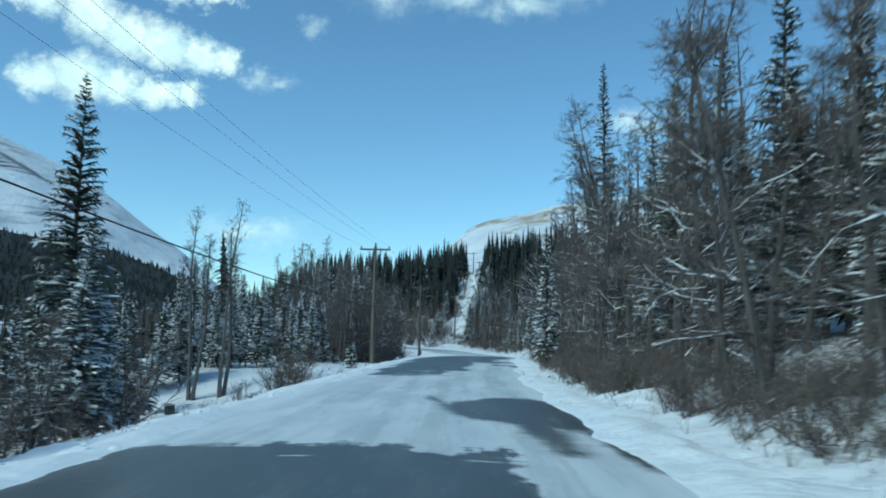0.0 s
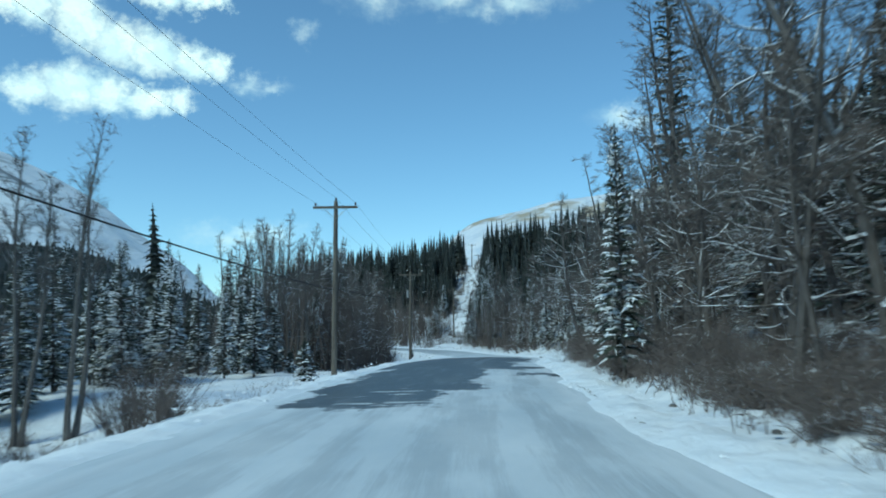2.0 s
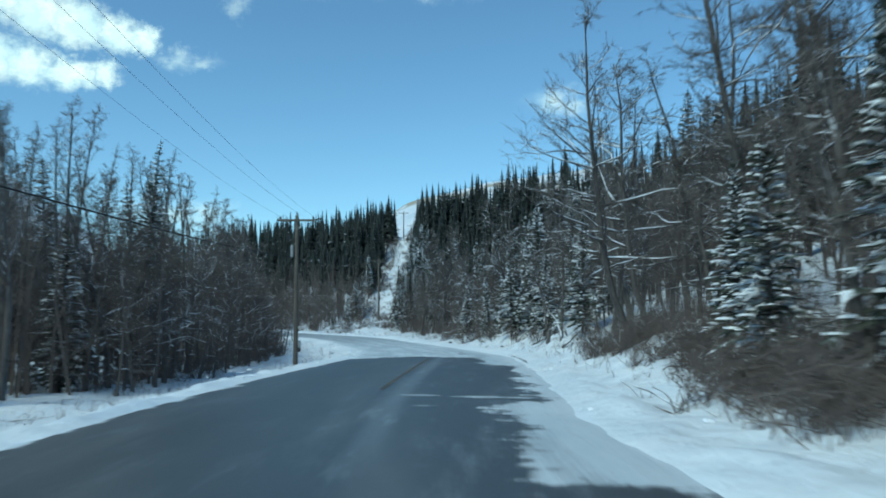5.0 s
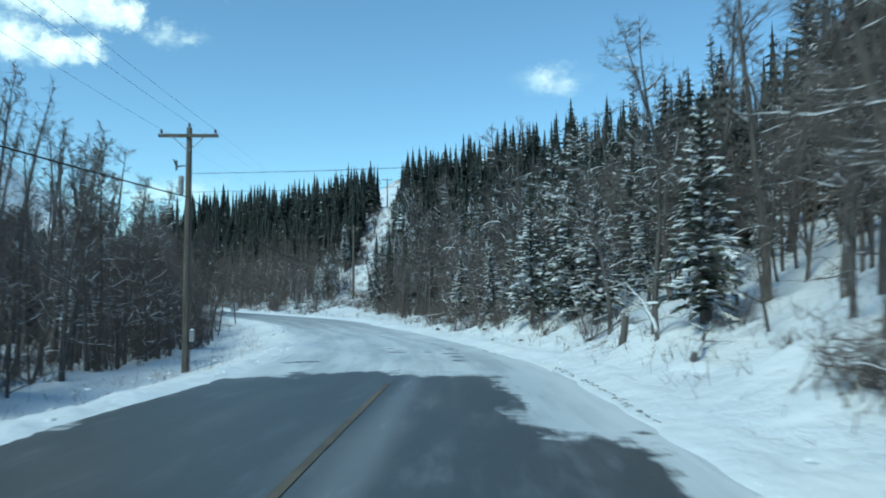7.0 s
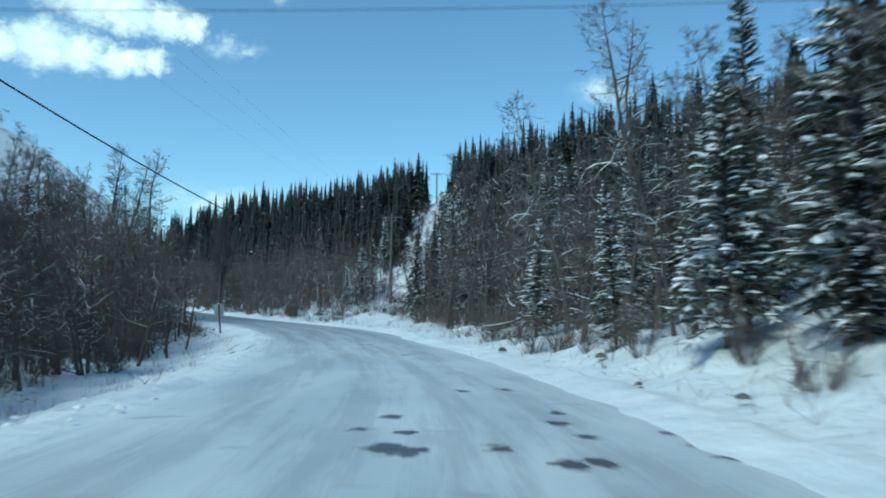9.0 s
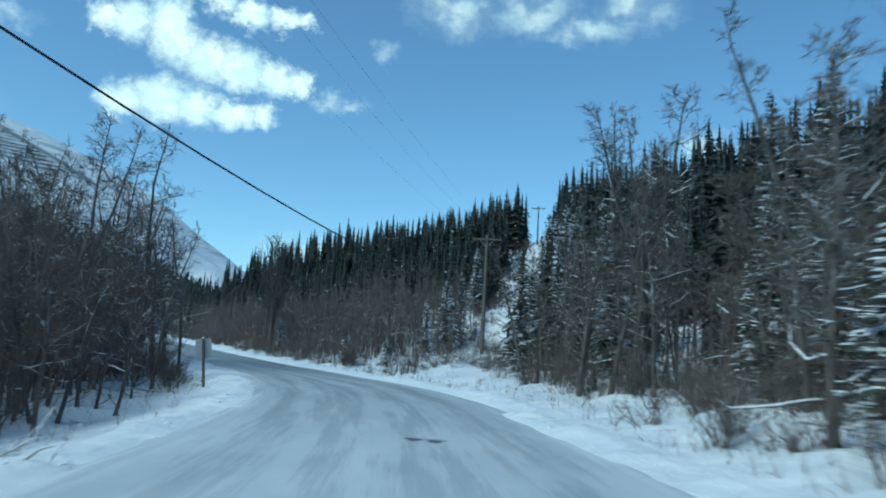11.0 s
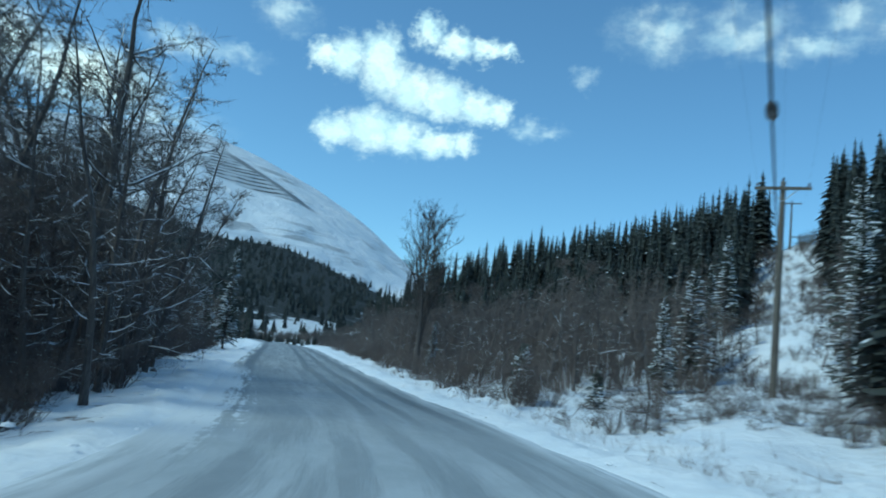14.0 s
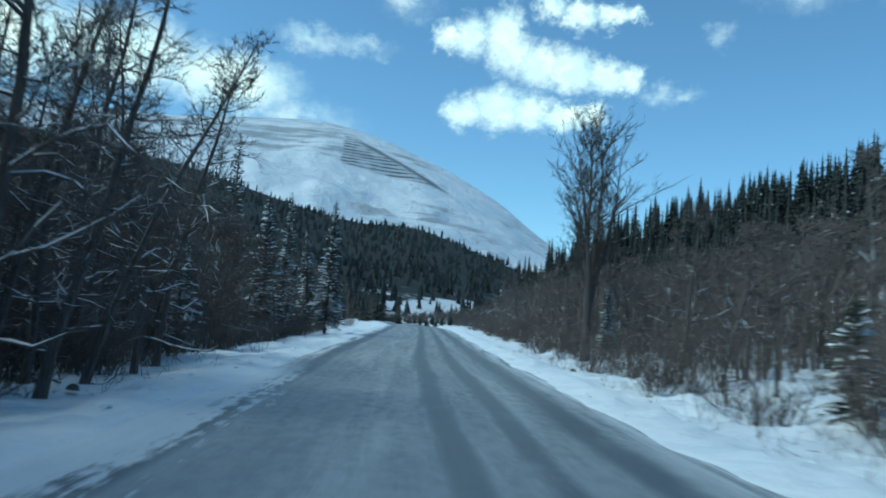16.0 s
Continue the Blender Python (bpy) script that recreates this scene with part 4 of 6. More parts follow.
def make_shrub(rng, h, stems, spread):
    """Stems and fine twigs of a leafless shrub."""
    b, fine = Builder(), Builder()
    for _ in range(stems):
        w = rng.uniform(0, 6.28)
        out = Vector((math.cos(w) * spread * rng.random(), math.sin(w) * spread * rng.random(), 1))
        p = Vector((math.cos(w) * 0.35 * rng.random(), math.sin(w) * 0.35 * rng.random(), -0.08))
        st = bent(rng, p, out, h * rng.uniform(0.5, 1.1), 3, 0.18, 0.0)
        b.tube(st, [0.014, 0.01, 0.007, 0.003], 3, False)
        for _t in range(10):
            f = rng.uniform(0.2, 1)
            i = min(2, int(f * 3))
            q = st[i].lerp(st[i + 1], f * 3 - i)
            dirn = (st[i + 1] - st[i]).normalized() + Vector((rng.gauss(0, 0.7), rng.gauss(0, 0.7), rng.gauss(0, 0.5)))
            e = q + dirn.normalized() * h * rng.uniform(0.12, 0.38)
            fine.sliver(q, e, 0.007)
            for _u in range(3):
                m = q.lerp(e, rng.uniform(0.2, 0.8))
                fine.sliver(m, m + Vector((rng.gauss(0, 0.5), rng.gauss(0, 0.5), rng.gauss(0.15, 0.4))).normalized() * h * rng.uniform(0.07, 0.16), 0.005)
    return b, fine


def tree_thing(name, label, category, parts_, group):
    """A tree of which copies are made; it starts far below and is placed by the first use."""
    ob = thing(name, pose(0, 0, 0), label, category, group)
    for pname, me in parts_:
        child = new(pname, me)
        child.parent = ob
        if pname in ("lying_snow", "branchwork", "crown", "stem"):
            tagged(child, kind="stuff")
    return ob


rng = random.Random(7)
KINDS = {}


def add_kind(key, name, label, category, parts_, group, size):
    KINDS.setdefault(key, []).append([tree_thing(name, label, category, parts_, group), size, False])


for h, spread, gap, snowy in ((11.5, 1.75, 0.12, 0.62), (9.0, 1.7, 0.1, 0.75), (14.0, 1.8, 0.2, 0.5), (7.0, 1.5, 0.06, 0.88)):
    t_, c_, s_ = make_spruce(rng, h, spread, gap, snowy)
    add_kind("spruce", "spruce_tree", "dark green spruce with snow lying on its drooping branches", "tree",
             [("trunk", t_.mesh("trunk", BARK)), ("crown", c_.mesh("crown", NEEDLE)), ("lying_snow", s_.mesh("lying_snow", CLUMP))], "roadside spruces", h)
t_, c_, s_ = make_spruce(rng, 19.0, 1.9, 0.16, 0.35)
add_kind("tall_spruce", "spruce_tree", "tall narrow dark spruce with little snow on its crown", "tree",
         [("trunk", t_.mesh("trunk", BARK)), ("crown", c_.mesh("crown", NEEDLE)), ("lying_snow", s_.mesh("lying_snow", CLUMP))], "roadside spruces", 19.0)
for h, spread in ((1.7, 0.62), (2.5, 0.85)):
    t_, c_, s_ = make_spruce(rng, h, spread, 0.1, 0.9)
    add_kind("sapling", "spruce_sapling", "small spruce sapling loaded with snow in the open", "sapling",
             [("trunk", t_.mesh("trunk", BARK)), ("crown", c_.mesh("crown", NEEDLE)), ("lying_snow", s_.mesh("lying_snow", CLUMP))], "spruce saplings", h)
for h, limbs, start, reach, tilt, up in ((10.5, 52, 0.16, 1.9, 0.03, 0.0), (12.5, 58, 0.2, 2.0, 0.05, 0.05), (9.0, 48, 0.14, 1.9, 0.1, -0.05), (11.5, 34, 0.4, 2.0, 0.02, 0.6)):
    t_, c_ = make_bare(rng, h, limbs, start, reach, tilt, up, 1, 4, 6)
    add_kind("bare", "bare_tree", "leafless grey-brown tree with snow lines on its limbs", "tree",
             [("trunk", t_.mesh("trunk", BARK)), ("branchwork", c_.mesh("branchwork", TWIG))], "leafless roadside trees", h)
for h, limbs, start, reach, tilt, up in ((10.0, 46, 0.1, 3.5, 0.03, 0.05), (12.0, 50, 0.1, 3.8, 0.02, 0.1), (8.0, 40, 0.1, 3.0, 0.05, 0.0)):
    s_ = Builder()
    t_, c_ = make_bare(rng, h, limbs, start, reach, tilt, up, 1, 6, 8, 0.36, s_)
    add_kind("crooked", "crooked_tree", "dark leafless tree with long crooked limbs carrying ridges of snow", "tree",
             [("trunk", t_.mesh("trunk", BARK)), ("branchwork", c_.mesh("branchwork", TWIG)), ("lying_snow", s_.mesh("lying_snow", CLUMP))], "leafless roadside trees", h)
for h, limbs, start, reach in ((11.0, 44, 0.3, 1.8), (12.5, 48, 0.32, 1.9)):
    t_, c_ = make_bare(rng, h, limbs, start, reach, 0.015, 1.1, 1, 4, 5, 0.1)
    add_kind("aspen", "aspen_tree", "slender leafless aspen with pale bark", "tree",
             [("trunk", t_.mesh("trunk", PALE_BARK)), ("branchwork", c_.mesh("branchwork", TWIG))], "slender aspens", h)
rw = random.Random(61)
t_, c_, s_ = make_spruce(rw, 16.4, 2.9, 0.02, 0.26)
add_kind("broad_spruce", "spruce_tree", "broad dark spruce with dense boughs and some snow beside the road", "tree",
         [("trunk", t_.mesh("trunk", BARK)), ("crown", c_.mesh("crown", NEEDLE)), ("lying_snow", s_.mesh("lying_snow", CLUMP))], "roadside spruces", 16.4)
for h, bow in ((10.6, 0.95), (10.2, 0.8)):
    s_ = Builder()
    t_, c_ = make_bare(rw, h, 40, 0.22, 4.8, 0.02, 0.0, 1, 6, 8, 0.2, s_, stout=1.05, bow=bow)
    add_kind("bowed", "bowed_tree", "stout leafless tree with a bowed foot and long level snowy limbs", "tree",
             [("trunk", t_.mesh("trunk", BARK)), ("branchwork", c_.mesh("branchwork", TWIG)), ("lying_snow", s_.mesh("lying_snow", CLUMP))], "leafless roadside trees", h)
t_, c_ = make_bare(rw, 12.0, 30, 0.42, 2.6, 0.01, 1.2, 2, 6, 6, 0.1, None, 0.08)
add_kind("fan_aspen", "aspen_tree", "tall leafless aspen with a fan of upright twigs at its top", "tree",
         [("trunk", t_.mesh("trunk", PALE_BARK)), ("branchwork", c_.mesh("branchwork", TWIG))], "slender aspens", 12.0)
t_, c_ = make_cottonwood(rw, 11.2)
add_kind("lone", "cottonwood_tree", "lone leafless cottonwood with several upright stems beside the road", "tree",
         # stems and twigs both wear the bark darkened for backlight
         [("trunk", t_.mesh("trunk", BACKLIT_BARK)), ("branchwork", c_.mesh("branchwork", BACKLIT_BARK))], "", 11.2)
for h, limbs, start in ((6.5, 26, 0.08), (5.0, 24, 0.05), (5.6, 26, 0.15)):
    t_, c_ = make_bare(rng, h, limbs, start, 2.0, 0.12, 0.1, 1, 5, 9)
    add_kind("understorey", "understorey_tree", "young leafless tree with tangled snowy twigs", "tree",
             [("trunk", t_.mesh("trunk", BARK)), ("branchwork", c_.mesh("branchwork", BRUSH))], "young leafless trees", h)
for h, stems, spread in ((1.6, 22, 0.9), (2.3, 24, 0.7), (1.0, 18, 1.0)):
    t_, c_ = make_shrub(rng, h, stems, spread)
    add_kind("shrub", "shrub", "bare brown shrub with thin twigs standing in snow", "shrub",
             [("stem", t_.mesh("stem", BRUSH)), ("branchwork", c_.mesh("branchwork", BRUSH))], "roadside shrubs", h)


def far_conifer(b, p, h, r, rng_, tiers=17, boughs=6):
    """Whorls of drooping boughs round a dark core, with a thin top."""
    girth = r * rng_.uniform(0.8, 1.2)
    verts, faces = b.verts, b.faces
    q = len(verts)
    verts.append(Vector((p.x, p.y, p.z + h)))
    for j in range(5):
        w = 1.2566 * j
        verts.append(Vector((p.x + math.cos(w) * girth * 0.42, p.y + math.sin(w) * girth * 0.42, p.z + h * 0.08)))
    faces.extend((q, q + 1 + j, q + 1 + (j + 1) % 5) for j in range(5))
    for i in range(tiers):
        k = (i + rng_.uniform(-0.3, 0.3)) / tiers
        z = p.z + h * (0.1 + 0.88 * k)
        rr = girth * max(0.0, 1 - k) ** 0.8 * rng_.uniform(0.75, 1.1) + 0.1
        off = rng_.uniform(0, 6.28)
        for j in range(boughs):
            w = off + 6.283 * (j + rng_.uniform(-0.3, 0.3)) / boughs
            c_, s_ = math.cos(w), math.sin(w)
            f = rr * rng_.uniform(0.6, 1.25)
            drop, half = f * rng_.uniform(0.25, 0.6), f * rng_.uniform(0.22, 0.34)
            q = len(verts)
            verts.append(Vector((p.x, p.y, z + 0.12 * f)))
            mx, my, mz = p.x + c_ * f * 0.6, p.y + s_ * f * 0.6, z - drop * 0.55
            verts.append(Vector((mx - s_ * half, my + c_ * half, mz)))
            verts.append(Vector((p.x + c_ * f, p.y + s_ * f, z - drop)))
            verts.append(Vector((mx + s_ * half, my - c_ * half, mz)))
            faces.append((q, q + 1, q + 2))
            faces.append((q, q + 2, q + 3))


def far_cone(b, p, h, r, rng_, tiers=7, points=7):
    """A distant conifer: a few ragged tiers."""
    girth = rng_.uniform(0.75, 1.2)
    for i in range(tiers):
        k = i / tiers
        z0, z1 = p.z + h * (0.08 + 0.84 * k), p.z + h * min(1.0, 0.1 + 0.86 * (k + 1.9 / tiers))
        rr = (r * girth * (1 - k) ** 0.75 * rng_.uniform(0.72, 1.15) + 0.05)
        off = rng_.uniform(0, 6.28)
        q = len(b.verts)
        b.verts.append(Vector((p.x, p.y, z1)))
        for j in range(points * 2):
            w = off + math.pi * (j + rng_.uniform(-0.3, 0.3)) / points
            f = rng_.uniform(0.6, 1.3) if j % 2 == 0 else rng_.uniform(0.2, 0.42)
            b.verts.append(Vector((p.x + math.cos(w) * rr * f, p.y + math.sin(w) * rr * f, z0 + h * (rng_.uniform(-0.022, 0.01) if j % 2 == 0 else 0.035))))
        for j in range(points * 2):
            b.faces.append((q, q + 1 + j, q + 1 + (j + 1) % (points * 2)))


rk = random.Random(23)
for h in (11.0, 13.0, 9.5):
    tb, cb = Builder(), Builder()
    tb.tube([Vector((0, 0, -0.5)), Vector((0, 0, h * 0.5)), Vector((0, 0, h * 0.97))], [0.14, 0.1, 0.02], 5)
    far_conifer(cb, Vector((0, 0, 0)), h, h * 0.12 + 0.6, rk, 30, 10)
    add_kind("hill_conifer", "conifer_tree", "dark narrow conifer in the forest on the hill", "tree", [("trunk", tb.mesh("trunk", BARK)), ("crown", cb.mesh("crown", FAR_NEEDLE))], "conifers on the hill", h)


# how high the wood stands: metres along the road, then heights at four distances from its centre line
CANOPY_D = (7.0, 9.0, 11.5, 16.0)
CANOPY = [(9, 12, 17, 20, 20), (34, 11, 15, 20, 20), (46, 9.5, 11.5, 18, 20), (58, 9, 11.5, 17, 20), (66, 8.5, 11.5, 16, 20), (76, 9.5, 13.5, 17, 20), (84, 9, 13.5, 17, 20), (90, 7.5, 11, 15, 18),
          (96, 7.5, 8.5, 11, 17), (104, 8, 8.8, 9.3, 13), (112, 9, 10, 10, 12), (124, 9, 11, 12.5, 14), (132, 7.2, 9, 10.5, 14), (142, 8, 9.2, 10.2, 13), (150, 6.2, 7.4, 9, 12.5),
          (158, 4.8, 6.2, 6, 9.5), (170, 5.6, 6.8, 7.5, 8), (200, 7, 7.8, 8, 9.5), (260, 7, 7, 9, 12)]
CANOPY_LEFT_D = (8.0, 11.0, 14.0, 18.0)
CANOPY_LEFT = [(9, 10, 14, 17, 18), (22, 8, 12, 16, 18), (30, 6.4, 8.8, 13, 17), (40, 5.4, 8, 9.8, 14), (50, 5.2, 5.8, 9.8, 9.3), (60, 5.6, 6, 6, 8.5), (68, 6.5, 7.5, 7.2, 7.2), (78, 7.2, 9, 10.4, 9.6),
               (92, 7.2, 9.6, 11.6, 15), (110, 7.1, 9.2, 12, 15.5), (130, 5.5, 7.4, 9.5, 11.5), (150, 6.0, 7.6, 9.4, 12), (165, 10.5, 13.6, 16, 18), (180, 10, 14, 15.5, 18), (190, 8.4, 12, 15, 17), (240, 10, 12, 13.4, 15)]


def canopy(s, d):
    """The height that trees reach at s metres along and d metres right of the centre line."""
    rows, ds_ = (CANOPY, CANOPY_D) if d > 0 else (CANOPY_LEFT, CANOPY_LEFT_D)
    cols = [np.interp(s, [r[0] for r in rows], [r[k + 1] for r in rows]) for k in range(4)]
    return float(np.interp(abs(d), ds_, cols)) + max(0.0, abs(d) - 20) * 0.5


def plant(key, x, y, size=None, which=None, lean=3.0, sink=0.0):
    """Puts a tree of that kind on the ground."""
    pool = KINDS[key]
    entry = pool[which % len(pool)] if which is not None else rng.choice(pool)
    ob, own, used = entry
    k = (size / own) if size else rng.uniform(0.82, 1.15)
    m = pose(x, y, ground_z(x, y) - 0.06 - sink, rng.gauss(0, lean), rng.gauss(0, lean), rng.uniform(0, 360))
    if not used:
        ob.scale = (k, k, k)
        ob.matrix_world = m @ Matrix.Scale(k, 4)
        entry[2] = True
        return ob
    c = copy_thing(ob, m)
    c.scale = (k, k, k)
    return c


POLE_LINE = [(-7.4, -9.0), (-4.63, 63.98), (-2.9, 104.85), (1.55, 177.17), (7.0, 254.5)]


def in_cut(x, y):
    """Inside the cleared strip of the power line, which widens on its right towards the crest."""
    for (ax, ay), (bx, by) in zip(POLE_LINE[2:-1], POLE_LINE[3:]):
        k = (y - ay) / (by - ay)
        off = x - (ax + (bx - ax) * k)
        wide = (2.9 + 1.6 * max(k, 0)) if ay > 150 else 3.0
        if -0.1 < k < 1.6 and -3.4 < off < wide:
            return True
    return False


def in_gap(x, y):
    """The open lane in the brush from the road to the drum."""
    k = (y - 8.0) / 40.5
    return 0.3 < k < 1.12 and abs(x - (1.8 - 16.3 * k) + 0.8 * (1 - k)) < 1.5


# trees that stand out one by one
plant("tall_spruce", 12.5, 60.1, size=21.4, lean=0.4)
verge_spruce = plant("spruce", 6.75, 45.9, size=7.8, which=1, lean=1)
verge_spruce.scale = (verge_spruce.scale.x * 0.72, verge_spruce.scale.y * 0.72, verge_spruce.scale.z)
plant("broad_spruce", -14.8, 36.6, size=16.4, lean=0.4)
plant("fan_aspen", -12.7, 51.9, size=12.4, lean=0.6)
plant("fan_aspen", -14.5, 51.6, size=11.8, lean=0.6)
plant("spruce", -14.8, 65.5, size=6.2, which=1, lean=1)
plant("spruce", -19.0, 79.6, size=8.6, which=1, lean=1)
plant("spruce", -11.2, 74.0, size=6.5, which=1, lean=1)
plant("spruce", -12.6, 76.0, size=7.6, which=0, lean=1)
plant("spruce", 12.6, 91.2, size=5.8, which=3, lean=1)
plant("spruce", 13.0, 105.2, size=8.8, which=1, lean=1)
plant("spruce", 11.7, 107.8, size=6.0, which=3, lean=1)
plant("spruce", 12.8, 101.0, size=5.2, which=3, lean=1)
plant("spruce", 13.8, 111.4, size=9.0, which=0, lean=1)
plant("spruce", 27.8, 157.0, size=17.0, which=2, lean=1)
plant("spruce", 27.8, 148.0, size=16.0, which=2, lean=1)
bow_a = plant("bowed", 10.15, 77.6, size=10.6, which=0, lean=0.5)
bow_a.matrix_world = pose(10.15, 77.6, ground_z(11.0, 77.6) - 0.1, 0, 0, 10)
bow_b = plant("bowed", 11.9, 81.2, size=10.2, which=1, lean=0.5)
bow_b.matrix_world = pose(11.9, 81.2, ground_z(12.7, 81.2) - 0.1, 0, 0, -10)
plant("bare", 11.8, 83.0, size=9.5, which=0, lean=1)
plant("bare", 11.8, 92.3, size=8.0, which=1, lean=1)
plant("crooked", 11.9, 96.5, size=6.5, which=0, lean=2)
plant("crooked", 13.3, 118.0, size=11.0, which=0, lean=2)
plant("crooked", 15.1, 128.0, size=14.0, which=1, lean=2)
plant("bare", 8.8, 148.5, size=12.3, which=1, lean=2)
plant("crooked", 9.6, 147.0, size=12.4, which=3, lean=2)
plant("bare", 7.0, 145.0, size=9.6, which=1, lean=2)
for x, y, size in ((8.1, 144.2, 9.8), (9.2, 145.4, 11.6), (9.9, 146.2, 11.8), (8.8, 146.6, 11.0)):
    plant("bare", x, y, size=size, lean=1)
plant("crooked", -17.4, 156.4, size=14.8, which=1, lean=1.5)
plant("crooked", -18.1, 150.3, size=13.0, which=3, lean=1)
plant("bare", -15.6, 156.6, size=8.6, which=1, lean=1.8)
plant("bare", -14.0, 152.0, size=7.8, which=0, lean=1.8)
plant("bare", -18.4, 159.0, size=11.6, which=1, lean=1.8)
plant("bare", -20.6, 163.4, size=9.5, which=0, lean=1.8)
plant("bare", -22.5, 165.6, size=8.5, which=2, lean=1.8)
plant("bare", -11.6, 147.0, size=7.8, which=1, lean=4)
plant("crooked", -19.6, 161.6, size=12.5, which=1, lean=1.8)
plant("crooked", -22.0, 164.0, size=8.0, which=1, lean=1.8)
plant("crooked", -26.2, 170.6, size=9.3, which=0, lean=1.8)
plant("bare", -12.9, 152.6, size=8.0, which=2, lean=1.5)
plant("bare", -15.0, 155.2, size=7.8, which=0, lean=1.5)
plant("bare", -17.2, 158.2, size=10.5, which=1, lean=1.5)
plant("crooked", -20.4, 160.0, size=12.2, which=1, lean=1.8)
plant("bare", -21.6, 163.0, size=9.0, which=1, lean=1.8)
plant("crooked", -24.4, 168.4, size=9.0, which=0, lean=1.8)
for x, y, size in ((-20.6, 155.2, 14.2), (-22.0, 160.0, 12.6), (-18.0, 156.0, 10.6), (-23.4, 161.5, 14.0), (-19.0, 154.0, 12.0)):
    plant("bare", x, y, size=size, lean=1.2)
for x, y, size in ((9.4, 47.0, 11.5), (10.4, 43.5, 13.5), (11.4, 55.0, 14.0)):
    plant("bare", x, y, size=size, lean=1.5)
for x, y, size in ((-9.6, 76.5, 9.4), (-10.6, 78.0, 10.4), (-11.6, 76.0, 9.8), (-12.6, 80.0, 10.2), (-9.0, 79.0, 9.2), (-13.4, 75.0, 8.4), (-10.0, 80.5, 9.8)):
    plant(rng.choice(("aspen", "bare")), x, y, size=size, lean=1.2)
for x, y, size in ((-13.6, 64.2, 6.6), (-16.6, 64.0, 6.0), (-11.9, 69.0, 5.6), (-10.6, 70.8, 6.0), (-10.2, 74.6, 5.6), (-12.4, 73.6, 6.4), (-18.6, 66.2, 6.4), (-17.4, 70.0, 6.0), (-21.0, 78.0, 7.0), (-24.0, 82.0, 9.4)):
    plant("spruce", x, y, size=size, which=1, lean=1)
plant("spruce", 24.0, 106.2, size=13.0, which=0, lean=0.5)
plant("lone", -20.0, 189.2, size=11.0, lean=0.5)
plant("spruce", -19.4, 190.4, size=3.6, which=1, lean=1)
plant("sapling", -5.0, 169.6, size=1.6, which=0, lean=1)
plant("sapling", -8.6, 172.3, size=2.3, which=1, lean=2)
plant("sapling", -6.5, 65.5, size=2.4, which=1, lean=1)
plant("sapling", -12.3, 62.0, size=1.7, which=0, lean=1)
plant("sapling", -9.2, 75.0, size=1.6, which=0, lean=1)
plant("sapling", -10.9, 74.0, size=1.3, which=1, lean=1)
plant("sapling", 4.8, 176.0, size=2.6, which=1, lean=1)
plant("sapling", -9.0, 90.0, size=1.1, which=0, lean=1)
plant("spruce", 4.6, 160.0, size=6.5, which=3, lean=1)
plant("spruce", 7.0, 163.0, size=8.0, which=1, lean=1)
plant("spruce", 6.4, 168.5, size=7.0, which=3, lean=1)
plant("spruce", 8.6, 171.0, size=9.0, which=0, lean=1)
plant("spruce", 10.5, 166.5, size=10.0, which=1, lean=1)
plant("spruce", 9.5, 177.0, size=9.5, which=0, lean=1)
for x, y, size in ((5.4, 181.0, 8.5), (6.4, 187.0, 10.0), (7.4, 194.0, 11.0), (8.2, 184.0, 12.0), (9.4, 190.0, 11.5), (8.4, 202.0, 10.0), (9.6, 211.0, 10.5), (10.4, 199.0, 12.0), (10.6, 220.0, 9.5), (11.6, 230.0, 9.0),
                   (-2.4, 186.0, 7.0), (-1.6, 194.0, 7.5), (-0.6, 204.0, 8.0), (-3.4, 180.0, 5.0)):
    plant("spruce", x, y, size=size, lean=1)
plant("spruce", -22.0, 87.0, size=11.0, which=0, lean=1)
plant("spruce", -24.5, 84.0, size=10.5, which=1, lean=1)
plant("spruce", -45.5, 192.0, size=13.0, which=2, lean=1)
plant("spruce", -40.3, 196.0, size=9.0, which=0, lean=1)


def belt(s0, s1, d0, d1, step, weights, size=1.0, lean=3.0, jitter=1.6):
    """Trees scattered along the road between two distances from it."""
    s = s0
    keys, w = list(weights), list(weights.values())
    while s < s1:
        d = rng.uniform(min(d0, d1), max(d0, d1))
        x, y, _ = on_road(s + rng.uniform(-jitter, jitter), d)
        if not in_cut(float(x), float(y)) and not in_gap(float(x), float(y)) and math.hypot(float(x) + 7.8, float(y) - 143.0) > 2.6:
            key = rng.choices(keys, w)[0]
            if key == "spruce" and 76 < s < 96 and 0 < d < 14.5:
                key = "understorey"
            which = rng.randrange(len(KINDS[key]))
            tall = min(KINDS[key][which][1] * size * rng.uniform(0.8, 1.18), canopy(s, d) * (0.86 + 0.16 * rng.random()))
            plant(key, float(x), float(y), size=tall, which=which, lean=lean if key != "aspen" else 1.3)
        s += step


FAR_SPRUCE = {"hill_conifer": 5, "understorey": 1}
belt(9, 42, 6.6, 9.0, 1.5, {"crooked": 5, "understorey": 5}, 1.15)
belt(38, 64, 6.8, 10.0, 1.8, {"bare": 1, "crooked": 1}, 1.08)
belt(64, 82, 8.0, 11.0, 3.0, {"bare": 1, "crooked": 1}, 1.05)
belt(42, 70, 6.4, 9.2, 2.8, {"understorey": 1}, 0.9)
belt(82, 110, 7.2, 9.8, 2.4, {"bare": 1, "crooked": 2, "understorey": 1}, 0.9)
belt(110, 128, 6.6, 9.4, 1.8, {"crooked": 3, "bare": 2, "understorey": 5}, 0.85)
belt(84, 128, 6.4, 9.5, 5.0, {"spruce": 1}, 0.55)
